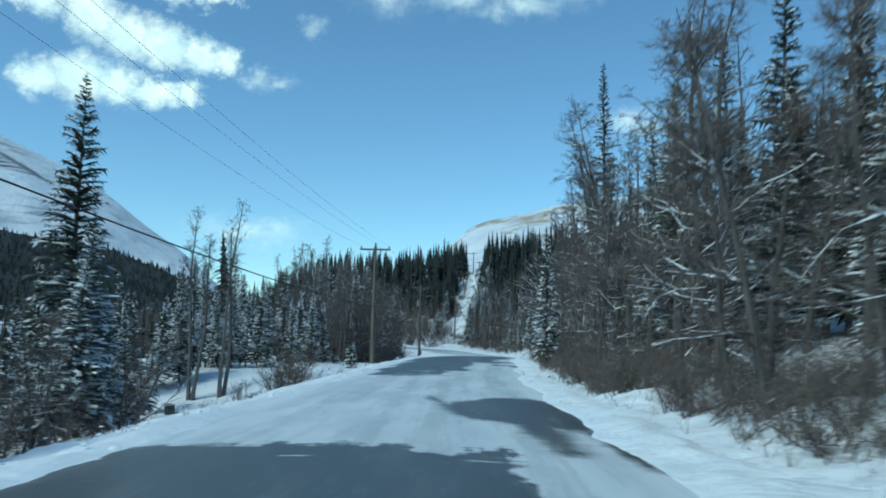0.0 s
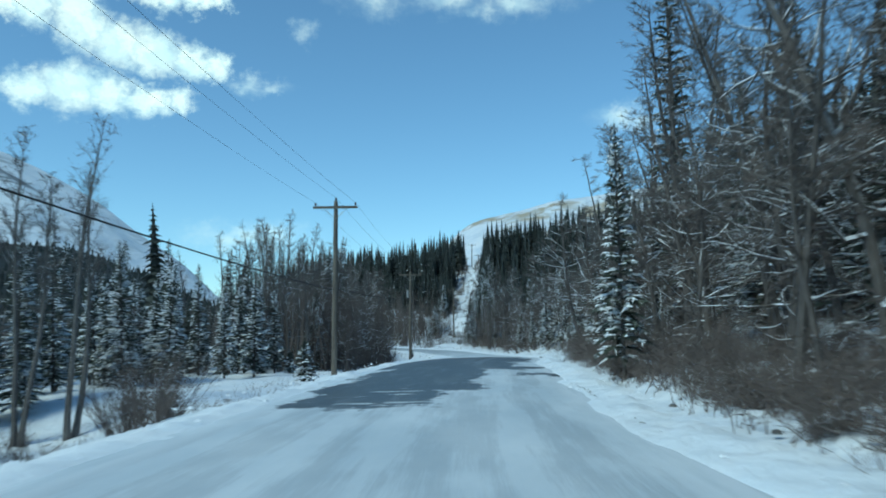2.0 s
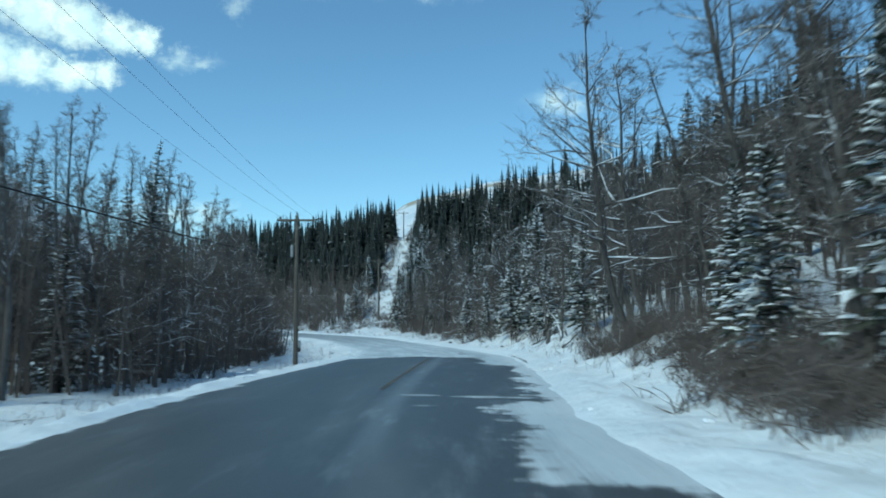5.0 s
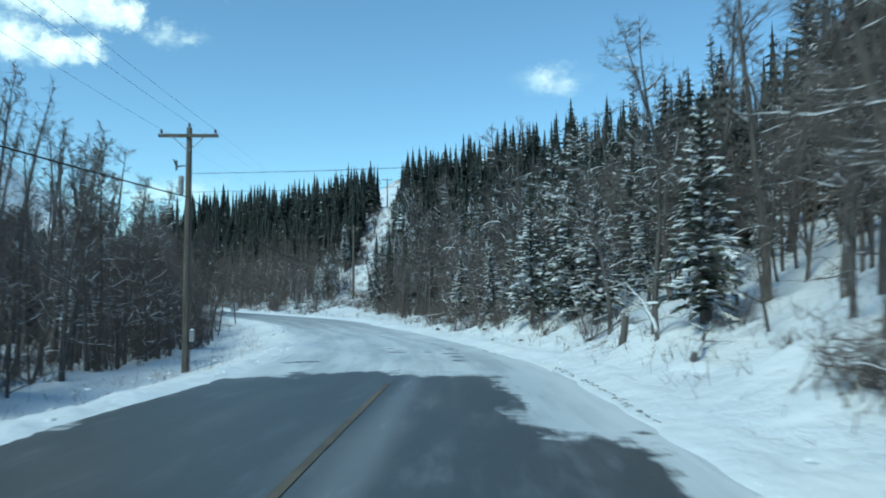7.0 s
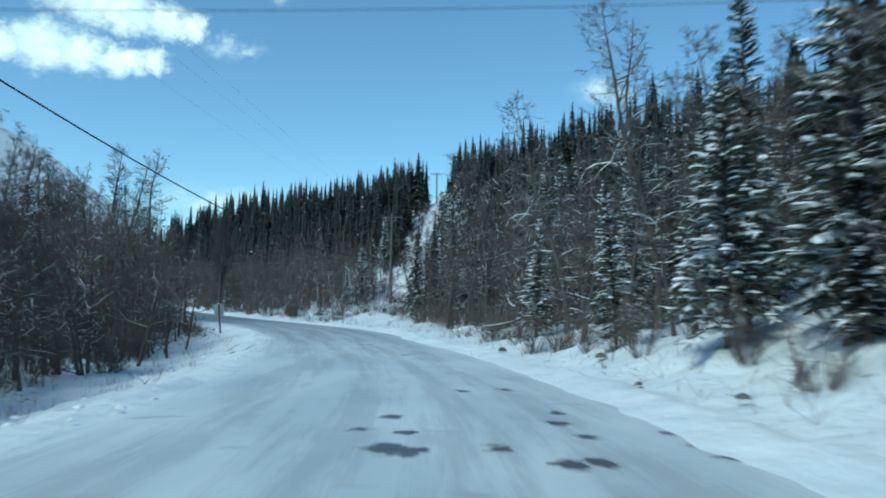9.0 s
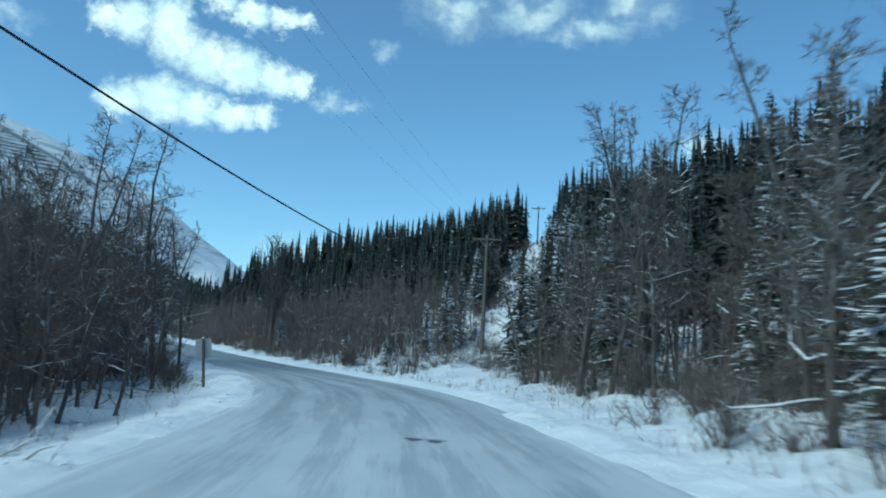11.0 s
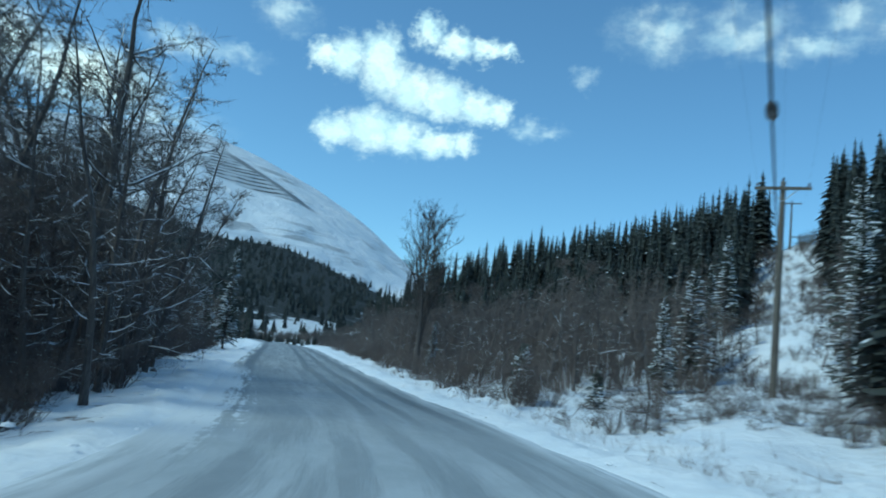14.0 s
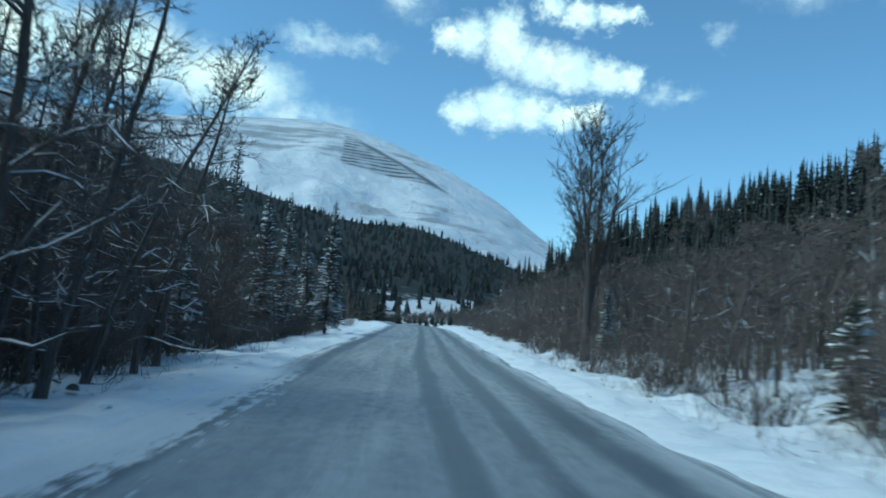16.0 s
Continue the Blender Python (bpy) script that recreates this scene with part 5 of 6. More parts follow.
belt(9, 42, 9.0, 14.0, 1.5, {"spruce": 5, "bare": 3, "understorey": 3})
belt(42, 134, 9.0, 13.5, 2.6, {"bare": 4, "understorey": 3}, 0.85)
belt(42, 134, 9.5, 14.0, 3.2, {"spruce": 1}, 0.66)
belt(9, 62, 10.0, 15.0, 2.4, {"spruce": 1}, 0.9)
belt(9, 40, 14.0, 21.0, 1.8, {"spruce": 6, "bare": 4})
belt(40, 140, 13.5, 19.0, 1.8, {"spruce": 5, "bare": 4, "hill_conifer": 3}, 0.8)
belt(30, 150, 19.0, 28.0, 2.2, FAR_SPRUCE, 0.9)
belt(9, 60, 5.6, 6.9, 1.9, {"shrub": 1}, 0.7)
belt(60, 82, 5.9, 7.2, 1.6, {"shrub": 1}, 0.45)
belt(82, 108, 5.6, 8.0, 4.5, {"shrub": 1}, 0.6)
belt(108, 132, 5.6, 7.4, 1.7, {"shrub": 1}, 0.8)
belt(128, 152, 9.5, 15.0, 0.9, {"bare": 4, "understorey": 4, "spruce": 1}, 0.85)
belt(126, 150, 8.5, 10.5, 1.1, {"shrub": 3, "understorey": 1})
belt(128, 166, 15.0, 30.0, 0.9, FAR_SPRUCE, 0.8)
# left of the road
belt(20, 31, -9.8, -12.6, 1.0, {"understorey": 4, "spruce": 3, "shrub": 2}, 0.8)
belt(14, 28, -8.6, -12.0, 1.3, {"spruce": 3, "understorey": 4, "shrub": 1}, 0.6)
belt(26, 42, -12.4, -15.5, 1.2, {"spruce": 3, "understorey": 4, "shrub": 1}, 0.6)
belt(38, 52, -14.6, -18.0, 1.3, {"spruce": 3, "understorey": 4, "shrub": 1}, 0.6)
belt(12, 50, -14.5, -20.0, 1.7, {"spruce": 5, "bare": 2, "understorey": 2}, 0.66)
belt(12, 60, -20.0, -28.0, 2.2, {"hill_conifer": 5, "aspen": 1}, 0.55)
belt(50, 78, -17.0, -21.0, 1.5, {"spruce": 6, "understorey": 1}, 0.65)
belt(48, 80, -20.0, -30.0, 2.0, {"hill_conifer": 4, "aspen": 1}, 0.52)
belt(78, 92, -13.0, -22.0, 0.9, {"spruce": 2, "aspen": 4, "bare": 3, "understorey": 2}, 1.0)
belt(82, 132, -10.8, -14.5, 1.2, {"understorey": 4, "aspen": 6, "bare": 3}, 1.15)
belt(82, 132, -10.2, -13.0, 1.3, {"understorey": 3, "crooked": 1}, 0.9)
belt(80, 140, -14.5, -20.0, 1.4, {"aspen": 5, "bare": 3, "understorey": 2, "spruce": 1}, 1.3)
belt(84, 150, -20.0, -30.0, 2.4, {"aspen": 4, "bare": 2, "hill_conifer": 2})
belt(106, 124, -10.0, -11.6, 1.1, {"shrub": 3, "understorey": 2})
belt(124, 140, -8.6, -10.6, 1.0, {"shrub": 3, "understorey": 2})
belt(141, 165, -8.0, -9.8, 1.8, {"crooked": 3, "bare": 1, "understorey": 4}, 0.8)
belt(165, 178, -8.2, -10.4, 1.6, {"crooked": 3, "understorey": 4}, 0.85)
belt(134, 178, -9.0, -13.0, 1.6, {"bare": 3, "crooked": 3, "understorey": 3})
belt(142, 215, -13.0, -18.0, 1.5, {"bare": 5, "aspen": 2, "understorey": 2})
belt(150, 186, -9.4, -14.0, 2.0, {"crooked": 1}, 1.1)
belt(158, 200, -8.4, -12.0, 1.5, {"understorey": 1}, 0.95)
belt(150, 200, -13.0, -19.0, 4.0, {"spruce": 1, "hill_conifer": 2}, 0.45)
belt(176, 250, -7.8, -11.5, 1.1, {"understorey": 9, "shrub": 3, "spruce": 1}, 0.85)
belt(160, 205, -7.4, -9.6, 1.0, {"understorey": 3, "shrub": 4}, 0.9)
belt(160, 232, -18.0, -28.0, 2.6, {"bare": 3, "hill_conifer": 1}, 0.6)
belt(40, 48, -7.0, -9.5, 1.4, {"shrub": 1})
belt(147, 165, -6.2, -7.2, 1.2, {"shrub": 1}, 0.8)
belt(165, 178, -7.0, -8.2, 1.4, {"shrub": 1}, 0.8)
# right of the road past the bend
belt(176, 240, 7.4, 11.0, 1.5, {"understorey": 5, "shrub": 2}, 0.8)
belt(170, 215, 11.0, 15.0, 2.2, {"understorey": 1}, 0.9)
belt(168, 188, 15.0, 26.0, 1.5, {"understorey": 1}, 0.85)
belt(168, 255, 6.4, 8.4, 1.6, {"shrub": 1})
belt(148, 168, 9.5, 16.0, 1.7, {"shrub": 1}, 0.8)


belt(150, 320, 56, 70, 2.6, {"hill_conifer": 1}, 1.0, 1.0)
belt(150, 320, 40, 56, 3.4, {"hill_conifer": 1}, 0.85, 1.0)
belt(40, 150, 28, 40, 3.0, {"hill_conifer": 1}, 1.1, 1.0)


for x, y, size in ((2.6, 161.6, 1.5), (3.6, 163.0, 1.8), (4.4, 160.6, 1.3), (5.6, 158.6, 1.6), (6.8, 157.6, 1.4), (-6.6, 168.8, 1.6), (-7.4, 170.2, 1.9), (-6.9, 43.4, 1.5), (-7.6, 44.6, 1.9), (-6.6, 46.8, 1.0)):
    plant("shrub", x, y, size=size)
# brush in the strip cleared for the power line
for _ in range(46):
    k = rng.uniform(0.02, 1.0)
    x, y = 1.55 + 5.45 * k + rng.uniform(-4.2, 4.2), 177.2 + 77.3 * k
    plant("shrub", x, y, size=rng.uniform(0.5, 1.5), which=0)
for _ in range(26):
    plant("shrub", rng.uniform(-5.0, 8.0), rng.uniform(163.0, 178.0), size=rng.uniform(0.4, 1.2), which=1)


# ---- far woods: one object of each sort ----
def far_bare(b, p, h, rng_):
    b.tube([p, p + Vector((rng_.gauss(0, 0.2), rng_.gauss(0, 0.2), h * 0.5)), p + Vector((rng_.gauss(0, 0.4), rng_.gauss(0, 0.4), h))], [0.07, 0.05, 0.012], 3, False)
    for _ in range(19):
        k = rng_.uniform(0.12, 1.0)
        w = rng_.uniform(0, 6.28)
        a = p + Vector((0, 0, h * k))
        e = a + Vector((math.cos(w), math.sin(w), rng_.uniform(0.2, 1.3))) * (h * 0.18 * (1.2 - k) + 0.4) * rng_.uniform(0.7, 1.3)
        b.spike(a, e, 0.02)
        for _k in range(4):
            m = a.lerp(e, rng_.uniform(0.2, 1.0))
            b.sliver(m, m + Vector((rng_.gauss(0, 0.5), rng_.gauss(0, 0.5), rng_.uniform(0.0, 0.8))) * 0.8, 0.014)


def woods(name, label, mat, spots, maker):
    b = Builder()
    for x, y, h in spots:
        maker(b, Vector((x, y, ground_z(x, y) - 0.1)), h)
    tagged(new(name, b.mesh(name, mat)), label, "forest", kind="stuff")


rf = random.Random(11)


def in_glade(x, y):
    """The snowy opening at the foot of the far slope."""
    return y > 235 and 25.6 < math.degrees(math.atan2(-(x + 8.0), y - 155.0)) < 34.2


def spots(n, s0, s1, d0, d1, h0, h1):
    out = []
    for _ in range(n):
        s_, d_ = rf.uniform(s0, s1), rf.uniform(d0, d1)
        x, y, _z = on_road(s_, d_)
        if not in_cut(float(x), float(y)):
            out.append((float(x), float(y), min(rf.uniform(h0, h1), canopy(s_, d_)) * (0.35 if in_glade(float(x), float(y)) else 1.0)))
    return out


hill = (spots(640, 150, 330, 46, 84, 9, 13) + spots(460, 150, 330, 32, 50, 6, 10) + spots(520, 20, 150, 28, 84, 9, 15) + spots(90, 20, 90, -60, -28, 4, 7) + spots(90, 90, 230, -60, -28, 4, 7)
        + spots(300, 268, 330, -60, 60, 3.5, 6) + spots(260, 300, 345, -20, 60, 4, 7))
woods("conifer_wood", "dense dark conifer forest covering the hill above the road", FAR_NEEDLE, hill, lambda b, p, h: far_conifer(b, p, h, h * 0.125 + 0.45, rf))
low = spots(170, 128, 160, 12, 26, 4, 8) + spots(170, 64, 130, 10.5, 16, 3.5, 7) + spots(400, 152, 225, -22, -9.5, 3.5, 8) + spots(200, 132, 156, -20, -10, 3, 8) + spots(240, 176, 225, 10, 26, 3, 5.5) + spots(100, 78, 92, -20, -12, 4, 8) + spots(820, 165, 320, 20, 40, 4, 7) + spots(420, 200, 310, 9, 22, 3.5, 6) + spots(240, 40, 150, 18, 40, 6, 10) + spots(120, 30, 90, -55, -26, 3, 6) + spots(260, 90, 300, -55, -26, 4, 7) + spots(420, 285, 345, -30, 60, 3, 5.5)
for _ in range(130):
    k_ = rf.uniform(0.15, 1.05)
    low.append((1.55 + 5.45 * k_ + rf.choice((-1, 1)) * rf.uniform(1.3, 4.2), 177.2 + 77.3 * k_, rf.uniform(0.8, 2.2)))
woods("bare_wood", "grey-brown leafless thicket at the foot of the hill", BRUSH, low, lambda b, p, h: far_bare(b, p, h, rf))

def brush_clump(b, p, h, rng_):
    for _ in range(9):
        e = p + Vector((rng_.gauss(0, 0.35), rng_.gauss(0, 0.35), h * rng_.uniform(0.5, 1.0)))
        b.spike(p + Vector((rng_.gauss(0, 0.2), rng_.gauss(0, 0.2), 0)), e, 0.012)
        for _k in range(5):
            m = p.lerp(e, rng_.uniform(0.3, 0.95))
            b.sliver(m, m + Vector((rng_.gauss(0, 0.25), rng_.gauss(0, 0.25), rng_.uniform(0.0, 0.35))), 0.009)


tangle = spots(150, 58, 84, 6.0, 8.6, 0.6, 1.5) + spots(260, 130, 162, 8.8, 17, 0.8, 2.0) + spots(900, 174, 300, 7.8, 22, 1.0, 2.4) + spots(620, 156, 225, -13, -7.4, 1.0, 3.0) + spots(260, 9, 80, 6.2, 12, 0.8, 2.0) + spots(200, 80, 140, -16, -10.5, 0.9, 2.0)
for _ in range(300):
    k_ = rf.uniform(0.0, 1.05) ** 1.2
    tangle.append((1.55 + 5.45 * k_ + rf.uniform(-3.6, 4.2), 177.2 + 77.3 * k_, rf.uniform(0.4, 1.5)))
for _ in range(160):
    tangle.append((rf.uniform(-6.0, 9.0), rf.uniform(164.0, 180.0), rf.uniform(0.3, 0.9)))
tangle += spots(110, 8, 24, 6.0, 8.6, 0.5, 1.3) + spots(520, 24, 66, 5.3, 8.6, 0.5, 1.3) + spots(60, 64, 80, 6.0, 7.6, 0.4, 1.0)
woods("brushwood", "tangled brown brushwood under the trees", BRUSH, tangle, lambda b, p, h: brush_clump(b, p, h, rf))


def edge_conifers():
    """The trees on the skyline of the foothill."""
    ob = bpy.data.objects["wooded_foothill"].data
    b = Builder()
    co = np.zeros(len(ob.vertices) * 3)
    ob.vertices.foreach_get("co", co)
    co = co.reshape(-1, 3)
    pick = co[(co[:, 2] > 4)]
    for _ in range(7500):
        p = pick[rf.randrange(len(pick))] + np.array((rf.uniform(-7, 7), rf.uniform(-7, 7), 0))
        if in_glade(p[0], p[1]) and p[2] < 0.06 * math.hypot(p[0] + 8, p[1] - 155) and rf.random() < 0.66:
            continue
        far_cone(b, Vector(p) - Vector((0, 0, 1.5)), rf.uniform(3.5, 6.0), rf.uniform(0.9, 1.4), rf, 3, 4)
    foot_ = co[(co[:, 2] > 4) & (co[:, 2] < 24)]
    for _ in range(320):
        p = foot_[rf.randrange(len(foot_))] + np.array((rf.uniform(-7, 7), rf.uniform(-7, 7), 0))
        if in_glade(p[0], p[1]) and rf.random() < 0.6:
            continue
        far_cone(b, Vector(p) - Vector((0, 0, 1.5)), rf.uniform(4, 7), rf.uniform(0.8, 1.3), rf, 4, 5)
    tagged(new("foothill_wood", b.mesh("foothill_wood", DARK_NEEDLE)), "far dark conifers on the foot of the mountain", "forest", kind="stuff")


edge_conifers()


# ---- power line ----
POLE_H = 9.7


def power_pole(x, y, z0, turn, boxes):
    ob = thing("utility_pole", pose(x, y, z0, 0, 0, turn), "weathered wooden utility pole with a crossarm and insulators", "utility pole", "power line poles")
    b = Builder()
    b.tube([Vector((0, 0, -1.0)), Vector((0, 0, 3)), Vector((0, 0, 6.5)), Vector((0, 0, POLE_H))], [0.165, 0.15, 0.13, 0.11], 12)
    post = part("post", b, POLE_WOOD, ob, smooth=False)
    b = Builder()
    b.box((-1.2, -0.19, POLE_H - 0.42), (1.2, -0.09, POLE_H - 0.29))
    crossarm = part("crossarm", b, POLE_WOOD, ob)
    for px_, pz_ in ((-1.08, POLE_H - 0.29), (1.08, POLE_H - 0.29), (0.0, POLE_H)):
        b = Builder()
        b.tube([Vector((px_, -0.14 if px_ else 0, pz_ + q)) for q in (0, 0.05, 0.06, 0.11, 0.12, 0.16, 0.2)], [0.02, 0.02, 0.06, 0.06, 0.045, 0.05, 0.02], 8)
        part("insulator", b, PORCELAIN, crossarm if px_ else post, "brown porcelain insulator")
    for sgn in (-1, 1):
        b = Builder()
        b.tube([Vector((sgn * 0.62, -0.12, POLE_H - 0.42)), Vector((sgn * 0.02, -0.15, POLE_H - 0.98))], [0.018, 0.018], 6)
        part("brace", b, GALV, ob, "flat steel brace")
    if boxes:
        b = Builder()
        b.tube([Vector((-0.3, 0.0, POLE_H - 2.75 + q)) for q in (0, 0.04, 0.72, 0.78)], [0.08, 0.11, 0.11, 0.07], 12)
        part("transformer", b, BOX_GREY, ob, "small grey transformer can")
        b = Builder()
        b.tube([Vector((-0.15, 0, POLE_H - 1.55)), Vector((-0.5, 0, POLE_H - 1.6)), Vector((-0.62, 0, POLE_H - 1.3))], [0.03, 0.03, 0.03], 6)
        b.tube([Vector((-0.5, 0, POLE_H - 1.75)), Vector((-0.5, 0, POLE_H - 1.35))], [0.045, 0.045], 8)
        part("cutout", b, DARK_METAL, ob, "dark fuse cutout on a bracket")
        b = Builder()
        b.box((0.16, -0.12, 1.05), (0.32, 0.06, 1.5))
        meter_box = part("meter_box", b, BOX_GREY, ob, "grey meter box")
        b = Builder()
        b.tube([Vector((0.24, -0.02, q)) for q in (0.75, 0.8, 1.02, 1.05)], [0.06, 0.09, 0.09, 0.05], 10)
        part("meter", b, DARK_METAL, meter_box, "dark round meter")
        b = Builder()
        b.tube([Vector((0.1, -0.12, q)) for q in (0.0, 2.0, POLE_H - 2.7)], [0.03, 0.03, 0.025], 6)
        part("conduit", b, DARK_METAL, ob, "dark conduit pipe up the pole")
        rs = random.Random(5)
        b = Builder()
        b.lump(Vector((0.24, -0.03, 1.52)), 0.1, 0.1, 0.06, 0.2, rs)
        part("snow_cap", b, CLUMP, meter_box, "little cap of snow")
    return ob


POLE_Z = [-0.9, -0.75, -1.0, 1.95, 20.3]
turns = []
for i, (x, y) in enumerate(POLE_LINE):
    a, c = POLE_LINE[max(i - 1, 0)], POLE_LINE[min(i + 1, len(POLE_LINE) - 1)]
    turns.append(math.degrees(math.atan2(-(c[0] - a[0]), c[1] - a[1])))
    POLE_Z[i] = POLE_Z[i]
    power_pole(x, y, POLE_Z[i], turns[i], i == 2)
power_pole(9.4, 271.0, 19.0, turns[-1], False)


def hang(name, p, q, sag, r, label, steps=26, mat=CABLE):
    b = Builder()
    p, q = Vector(p), Vector(q)
    pts_ = [p.lerp(q, k / steps) - Vector((0, 0, sag * 4 * (k / steps) * (1 - k / steps))) for k in range(steps + 1)]
    b.tube(pts_, [r] * (steps + 1), 6)
    me = b.mesh(name, mat, True)
    return tagged(new(name, me), label, "cable", "power line wires")


def arm(i, side, z):
    w = radians(turns[i])
    x, y = POLE_LINE[i]
    return (x + math.cos(w) * side + math.sin(w) * 0.14 * (side != 0), y + math.sin(w) * side - math.cos(w) * 0.14 * (side != 0), POLE_Z[i] + z)


for i in range(len(POLE_LINE) - 1):
    span = math.hypot(POLE_LINE[i + 1][0] - POLE_LINE[i][0], POLE_LINE[i + 1][1] - POLE_LINE[i][1])
    for side, z in ((-1.08, POLE_H - 0.1), (1.08, POLE_H - 0.1), (0.0, POLE_H + 0.19)):
        hang("power_line", arm(i, side, z), arm(i + 1, side, z), span * 0.011, 0.0048 if i < 2 else 0.002, "thin bare overhead wire of the power line")
hang("telephone_cable", arm(0, 0, 6.45), arm(1, 0, 4.9), 0.75, 0.022, "thick black communication cable below the power wires")
hang("telephone_cable", arm(1, 0, 5.0), arm(2, 0, 6.86), 0.23, 0.022, "thick black communication cable below the power wires")
hang("guy_wire", arm(2, 0, 6.86), arm(3, 0, 6.05), 2.1, 0.022, "thick black span cable crossing above the road")
hang("span_wire", arm(2, 0.1, 7.8), (24.0, 106.2, 8.9), 0.3, 0.011, "taut wire from the pole across the road")
hang("span_wire", arm(2, 0.1, 7.05), (24.0, 106.2, 8.0), 0.3, 0.007, "taut wire from the pole across the road")
b = Builder()
gp, gq = Vector(arm(2, 0, 6.86)), Vector(arm(3, 0, 6.05))
mid = gp.lerp(gq, 0.627) - Vector((0, 0, 2.1 * 4 * 0.627 * 0.373))
dirn = (gq - gp).normalized()
b.tube([mid + dirn * q for q in (-0.24, -0.2, -0.06, 0.0, 0.06, 0.2, 0.24)], [0.02, 0.075, 0.085, 0.06, 0.085, 0.075, 0.02], 10)
tagged(new("strain_insulator", b.mesh("strain_insulator", DARK_METAL, True)), "dark strain insulator on the span cable", "insulator")


# ---- road sign, drum and small things ----
sx, sy = -7.75, 143.45
sign = thing("road_sign", pose(sx, sy, ground_z(sx, sy) - 0.12, 0, -5.5, 12), "road sign on a wooden post seen from its bare metal back", "road sign")
b = Builder()
b.tube([Vector((0, 0, -0.4)), Vector((0, 0, 2.1))], [0.06, 0.055], 10)
part("post", b, POLE_WOOD, sign)
b = Builder()
b.box((-0.31, 0.06, 1.32), (0.31, 0.066, 2.08))
panel = part("panel", b, SIGN_BACK, sign, "bare grey metal back of the panel")
for z in (1.45, 1.95):
    b = Builder()
    b.tube([Vector((-0.02, -0.075, z)), Vector((-0.02, 0.07, z))], [0.014, 0.014], 6)
    part("bolt", b, GALV, panel, "zinc-plated bolt")
b = Builder()
b.lump(Vector((0, 0, 2.11)), 0.06, 0.06, 0.05, 0, rng)
part("snow_cap", b, CLUMP, sign, "little cap of snow")

bx, by = -14.48, 48.5
drum = thing("drum", pose(bx, by, ground_z(bx, by) - 0.03, 4, -6, 20), "dark open drum half sunk in the snow", "drum")
b = Builder()
b.tube([Vector((0, 0, q)) for q in (0, 0.02, 0.26, 0.28, 0.3, 0.54, 0.57, 0.6)], [0.27, 0.29, 0.29, 0.305, 0.29, 0.29, 0.31, 0.31], 20, False)
part("shell", b, DARK_METAL, drum, smooth=True)
b = Builder()
b.tube([Vector((0, 0, 0.6)), Vector((0, 0, 0.52)), Vector((0, 0, 0.06))], [0.3, 0.27, 0.26], 20, True)
part("lining", b, CABLE, drum, "black inside of the drum")
b = Builder()
for k in range(14):
    w = k / 14 * 6.283
    b.lump(Vector((math.cos(w) * 0.29, math.sin(w) * 0.29, 0.6)), 0.07, 0.04, 0.03, w + 1.57, rng, 5)
part("snow_rim", b, CLUMP, drum, "thin snow on the rim")


def stone(x, y, r):
    b_ = Builder()
    b_.lump(Vector((0, 0, 0)), r, r * 0.7, r * 0.6, 0, rng, 7)
    ob = new("stone", b_.mesh("stone", ROCK))
    ob.matrix_world = pose(x, y, ground_z(x, y) + r * 0.1 + 0.12, 0, 0, rng.uniform(0, 360))
    tagged(ob, "dark stone lying on the snow bank", "stone", "stones on the bank")


for s, d, r in ((120.5, 4.96, 0.2), (107.5, 4.9, 0.1), (33.5, 5.2, 0.09), (32.6, 5.5, 0.11), (31.9, 5.7, 0.08), (149.2, 9.3, 0.2), (172.2, -6.4, 0.16), (112.0, 5.6, 0.16), (104.0, 5.3, 0.12), (117.0, 6.1, 0.1), (46.0, 5.0, 0.1), (150.0, -5.6, 0.12), (184.0, 5.2, 0.12), (38.0, 4.9, 0.09)):
    x, y, _ = on_road(s, d)
    stone(float(x), float(y), r)


def bank_clods():
    """Clods of thrown snow along both banks."""
    b_, rr = Builder(), random.Random(31)
    for _ in range(700):
        s_, side = rr.uniform(5, 205), rr.choice((-1, 1))
        x, y, z = on_road(s_, side * rr.uniform(3.7, 5.4))
        r = 0.02 + 0.06 * rr.random() ** 3
        b_.lump(Vector((float(x), float(y), max(float(z) + 0.02, ground_z(float(x), float(y))) + 0.03)), r * 1.4, r, r * 0.6, rr.uniform(0, 6), rr, 5)
    tagged(new("snow_clods", b_.mesh("snow_clods", CLUMP)), "clods of thrown snow along the road edge", "snow", kind="stuff")


def bank_litter():
    """Dry stalks and broken twigs sticking out of the banks."""
    b_, rr = Builder(), random.Random(37)
    for _ in range(2600):
        s_ = rr.uniform(6, 200)
        d_ = rr.uniform(5.0, 8.5) if rr.random() < 0.68 else -rr.uniform(5.6, 10.0)
        x, y, z = on_road(s_, d_)
        p = Vector((float(x), float(y), ground_z(float(x), float(y)) - 0.02))
        for _k in range(rr.randrange(1, 4)):
            e = p + Vector((rr.gauss(0, 0.16), rr.gauss(0, 0.16), rr.uniform(0.12, 0.6)))
            b_.spike(p, e, 0.006)
            m = p.lerp(e, rr.uniform(0.4, 0.8))
            b_.sliver(m, m + Vector((rr.gauss(0, 0.12), rr.gauss(0, 0.12), rr.uniform(0.0, 0.15))), 0.006)
    tagged(new("dry_stalks", b_.mesh("dry_stalks", BRUSH)), "dry brown stalks and twigs poking through the snow", "undergrowth", kind="stuff")


bank_clods()
bank_litter()


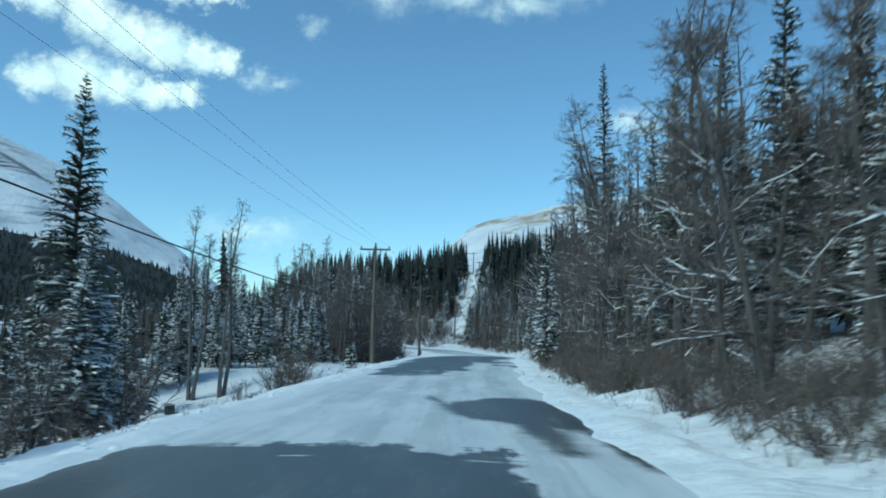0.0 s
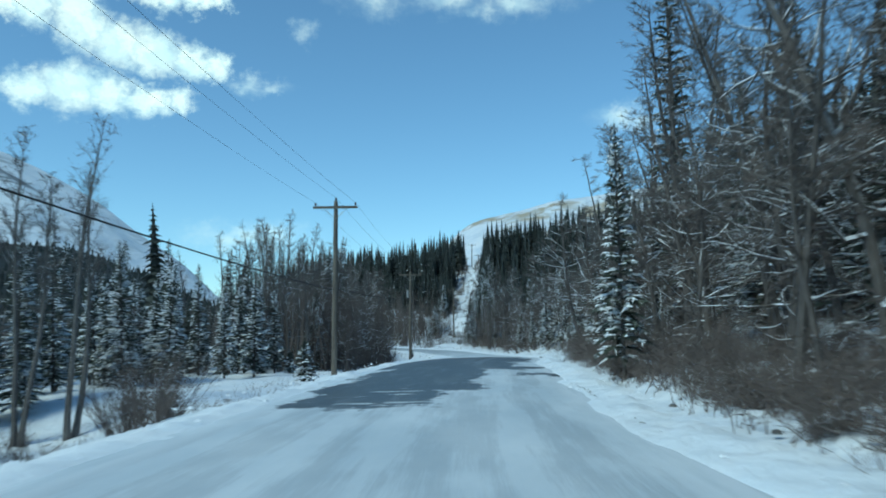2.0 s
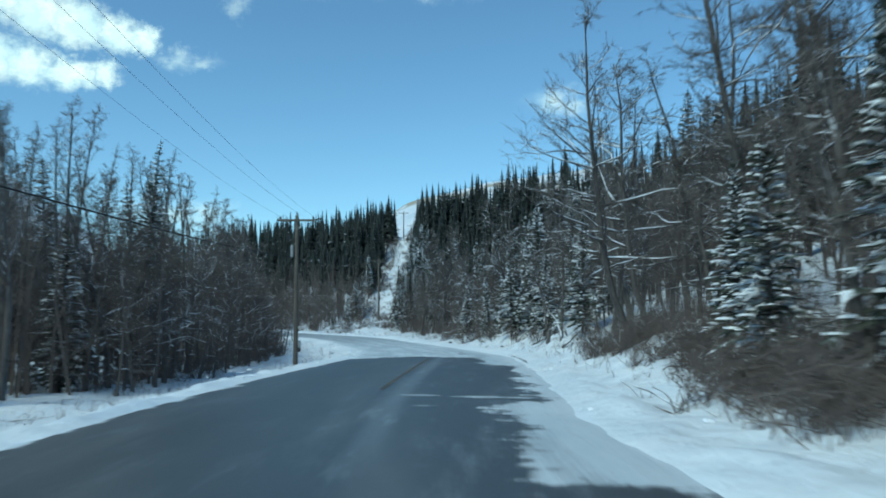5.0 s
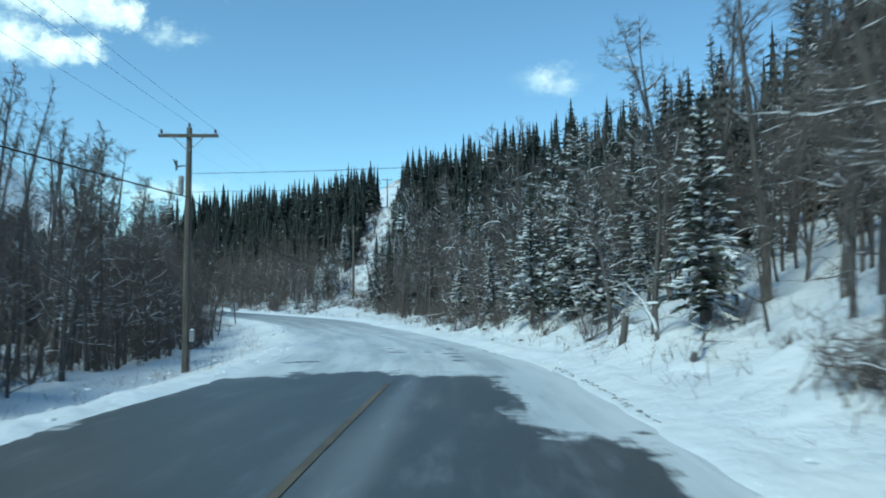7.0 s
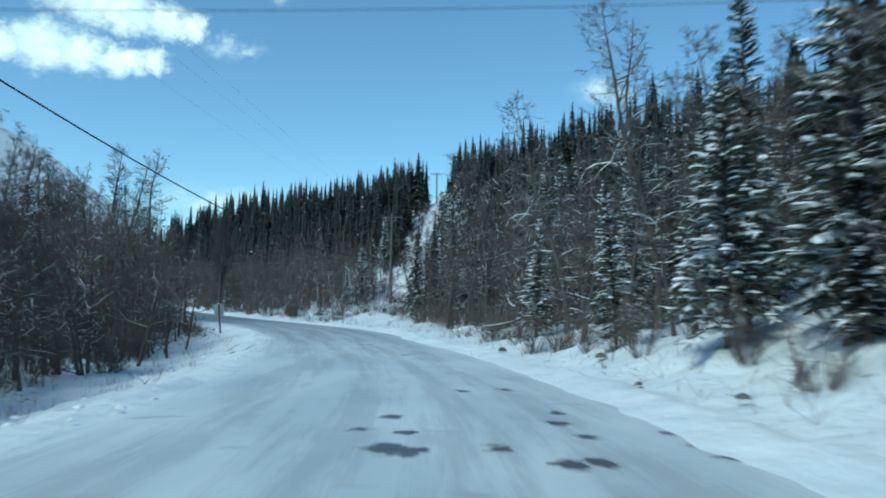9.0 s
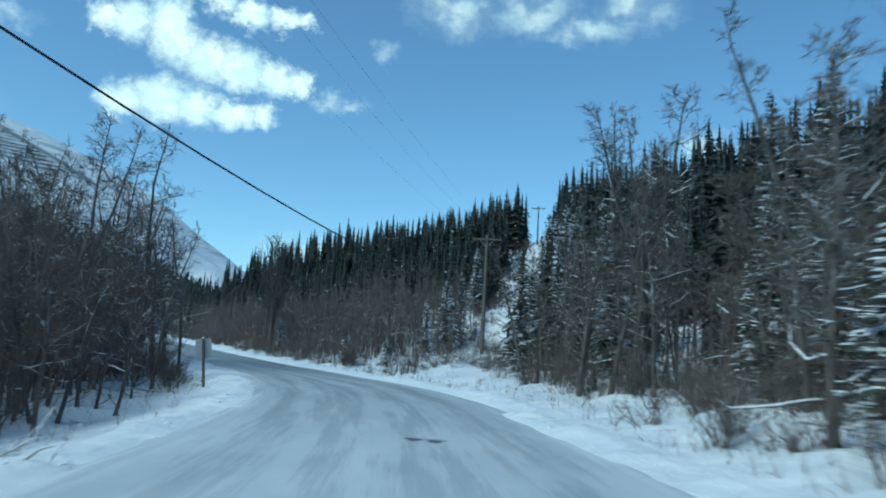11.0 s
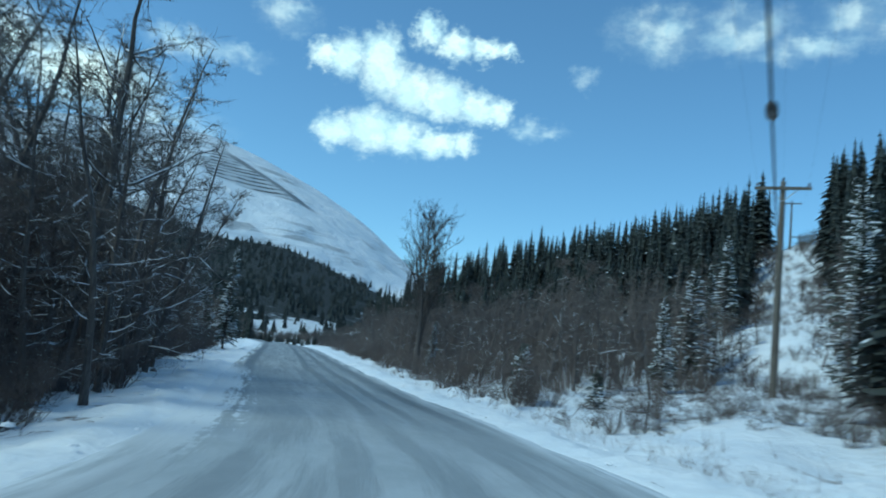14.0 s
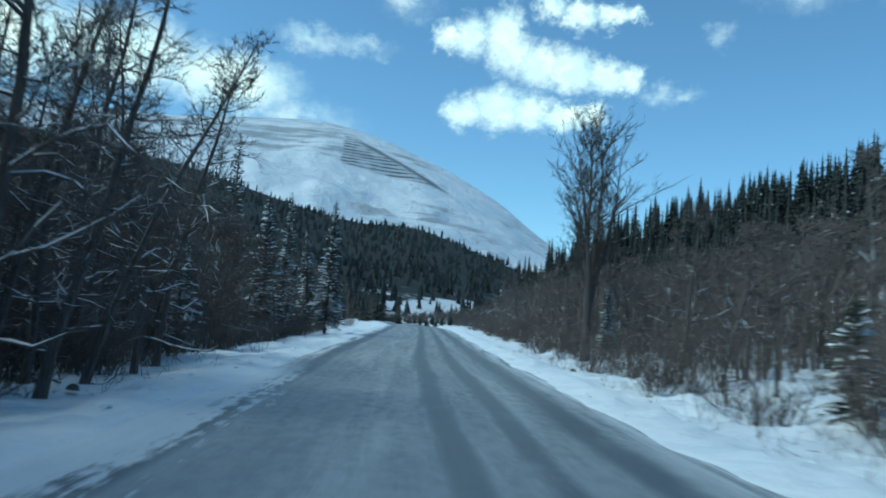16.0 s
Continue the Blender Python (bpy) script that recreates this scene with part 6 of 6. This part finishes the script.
def fallen(x, y, length, turn, rise, r, label):
    rr = random.Random(int(x * 100 + y))
    ob = thing("fallen_branch", pose(x, y, ground_z(x, y) + r * 0.4, 0, 0, turn), label, "branch", "fallen branches")
    pts_ = bent(rr, Vector((0, 0, 0)), Vector((0, 1, rise)), length, 7, 0.11, -0.005)
    b_ = Builder()
    b_.tube(pts_, [r * (1 - i / 8.5) for i in range(8)], 6)
    part("stem", b_, PALE_BARK, ob)
    for _ in range(8):
        k = rr.randrange(2, 7)
        e = pts_[k] + Vector((rr.gauss(0, 0.4), rr.uniform(0, 0.5), rr.uniform(-0.1, 0.45)))
        b_ = Builder()
        b_.tube([pts_[k], pts_[k].lerp(e, 0.6) + Vector((0, 0, 0.05)), e], [0.014, 0.01, 0.004], 4, False)
        part("twig", b_, BARK, ob)


FALLEN = "fallen snowy branch leaning on the bank"
for s, d, ln, turn, rise, r in ((20, 6.2, 4.0, 60, 0.25, 0.06), (26, 6.4, 5.0, 75, 0.5, 0.07), (31, 6.0, 4.0, 40, 0.3, 0.05), (38, 6.5, 3.6, 80, 0.35, 0.05), (58, 6.3, 4.5, 50, 0.45, 0.06),
                               (88, 5.9, 2.8, 35, 0.7, 0.07), (92, 6.4, 3.2, 20, 0.9, 0.06), (97, 5.9, 3.0, 50, 0.5, 0.06), (103, 6.6, 3.5, 100, 0.3, 0.05),
                               (76, 6.4, 2.6, 50, 0.25, 0.04), (78, 7.0, 3.0, 100, 0.2, 0.05), (80, 6.2, 2.4, 20, 0.3, 0.04), (67.4, 4.85, 0.75, 40, 0.0, 0.04), (65.2, 4.85, 0.6, 50, 0.0, 0.035), (92.6, 6.6, 1.6, 35, 1.6, 0.055), (94.5, 7.2, 1.9, -10, 2.2, 0.05), (96.0, 6.3, 1.5, 60, 1.1, 0.045), (99.5, 6.6, 2.0, 30, 1.8, 0.06), (101.0, 7.0, 1.7, 10, 2.4, 0.05), (104.5, 6.4, 1.8, 45, 1.3, 0.05),
                               (123.2, -4.95, 1.1, -70, 0.25, 0.02), (124.0, -5.3, 0.9, -40, 0.4, 0.018), (172.6, -6.8, 1.4, 80, 0.05, 0.05), (174.0, -6.9, 1.2, 30, 0.1, 0.04), (48, -7.0, 1.6, 60, 0.1, 0.03), (31, -10.4, 3.0, -30, 0.6, 0.05),
                               (110, -6.6, 2.2, -40, 0.15, 0.03), (160, -8.0, 3.5, -50, 0.5, 0.05), (182, -9.2, 4.0, 30, 0.3, 0.06)):
    x, y, _ = on_road(s, d)
    fallen(float(x), float(y), ln, (-turn if d > 0 else turn) + 8, rise, r, FALLEN)



def stump(x, y, height, r, lean, label):
    """A broken trunk with a splintered top."""
    rr = random.Random(int(x * 10 + y))
    ob = thing("stump", pose(x, y, ground_z(x, y) - 0.05, lean, lean * 0.6, 30), label, "stump", "broken stumps")
    b_ = Builder()
    b_.tube([Vector((0, 0, -0.15)), Vector((0, 0, 0.1)), Vector((0.02, 0, height * 0.5)), Vector((0.03, 0.02, height))], [r * 1.35, r * 1.1, r, r * 0.9], 9)
    part("trunk", b_, BARK, ob)
    b_ = Builder()
    for k in range(7):
        w = k / 7 * 6.283 + rr.uniform(-0.3, 0.3)
        p = Vector((0.03 + math.cos(w) * r * 0.6, 0.02 + math.sin(w) * r * 0.6, height - 0.03))
        b_.spike(p, p + Vector((rr.gauss(0, 0.02), rr.gauss(0, 0.02), rr.uniform(0.06, 0.2))), r * 0.28)
    part("splinters", b_, PALE_BARK, ob, "pale splintered wood")
    b_ = Builder()
    b_.lump(Vector((0.03, 0.02, height)), r * 0.75, r * 0.7, r * 0.5, 0.4, rr)
    part("snow_cap", b_, CLUMP, ob, "little cap of snow")


stump(11.3, 93.5, 0.95, 0.1, 7, "broken leaning stump in the snow of the bank")
stump(7.6, 151.2, 1.3, 0.14, 2, "dark broken stump at the edge of the thicket")
stump(-2.7, 164.9, 1.0, 0.035, 3, "thin dark stake standing in the open snow")
stump(-3.65, 166.2, 0.6, 0.04, 2, "short dark stake standing in the open snow")
fallen(7.5, 148.8, 4.3, 111, 1.87, 0.075, "pale dead trunk leaning out of the thicket")
belt(74, 83, 5.8, 8.0, 0.8, {"shrub": 1}, 0.4)
belt(26, 54, 5.3, 6.1, 1.8, {"shrub": 1}, 0.5)
for x, y, size in ((9.7, 66.3, 4.6), (10.6, 69.6, 4.2), (9.6, 62.4, 5.2)):
    plant("spruce", x, y, size=size, which=3, lean=1.5)


def edge_gravel():
    """A line of dark grit where the plough scraped the road edge."""
    b_, rr = Builder(), random.Random(41)
    for _ in range(260):
        s_ = rr.choice((rr.uniform(83, 93), rr.uniform(34, 50), rr.uniform(150, 200)))
        x, y, z = on_road(s_, rr.gauss(4.02, 0.05))
        r = rr.uniform(0.008, 0.022)
        b_.lump(Vector((float(x), float(y), float(z) + 0.03)), r * 1.6, r, r * 0.7, rr.uniform(0, 6), rr, 5)
    tagged(new("edge_gravel", b_.mesh("edge_gravel", ROCK)), "dark grit scraped up along the road edge", "gravel", kind="stuff")


edge_gravel()

for entries in KINDS.values():
    for ob, _size, used in entries:
        if not used:
            for o in (*ob.children_recursive, ob):
                bpy.data.objects.remove(o)
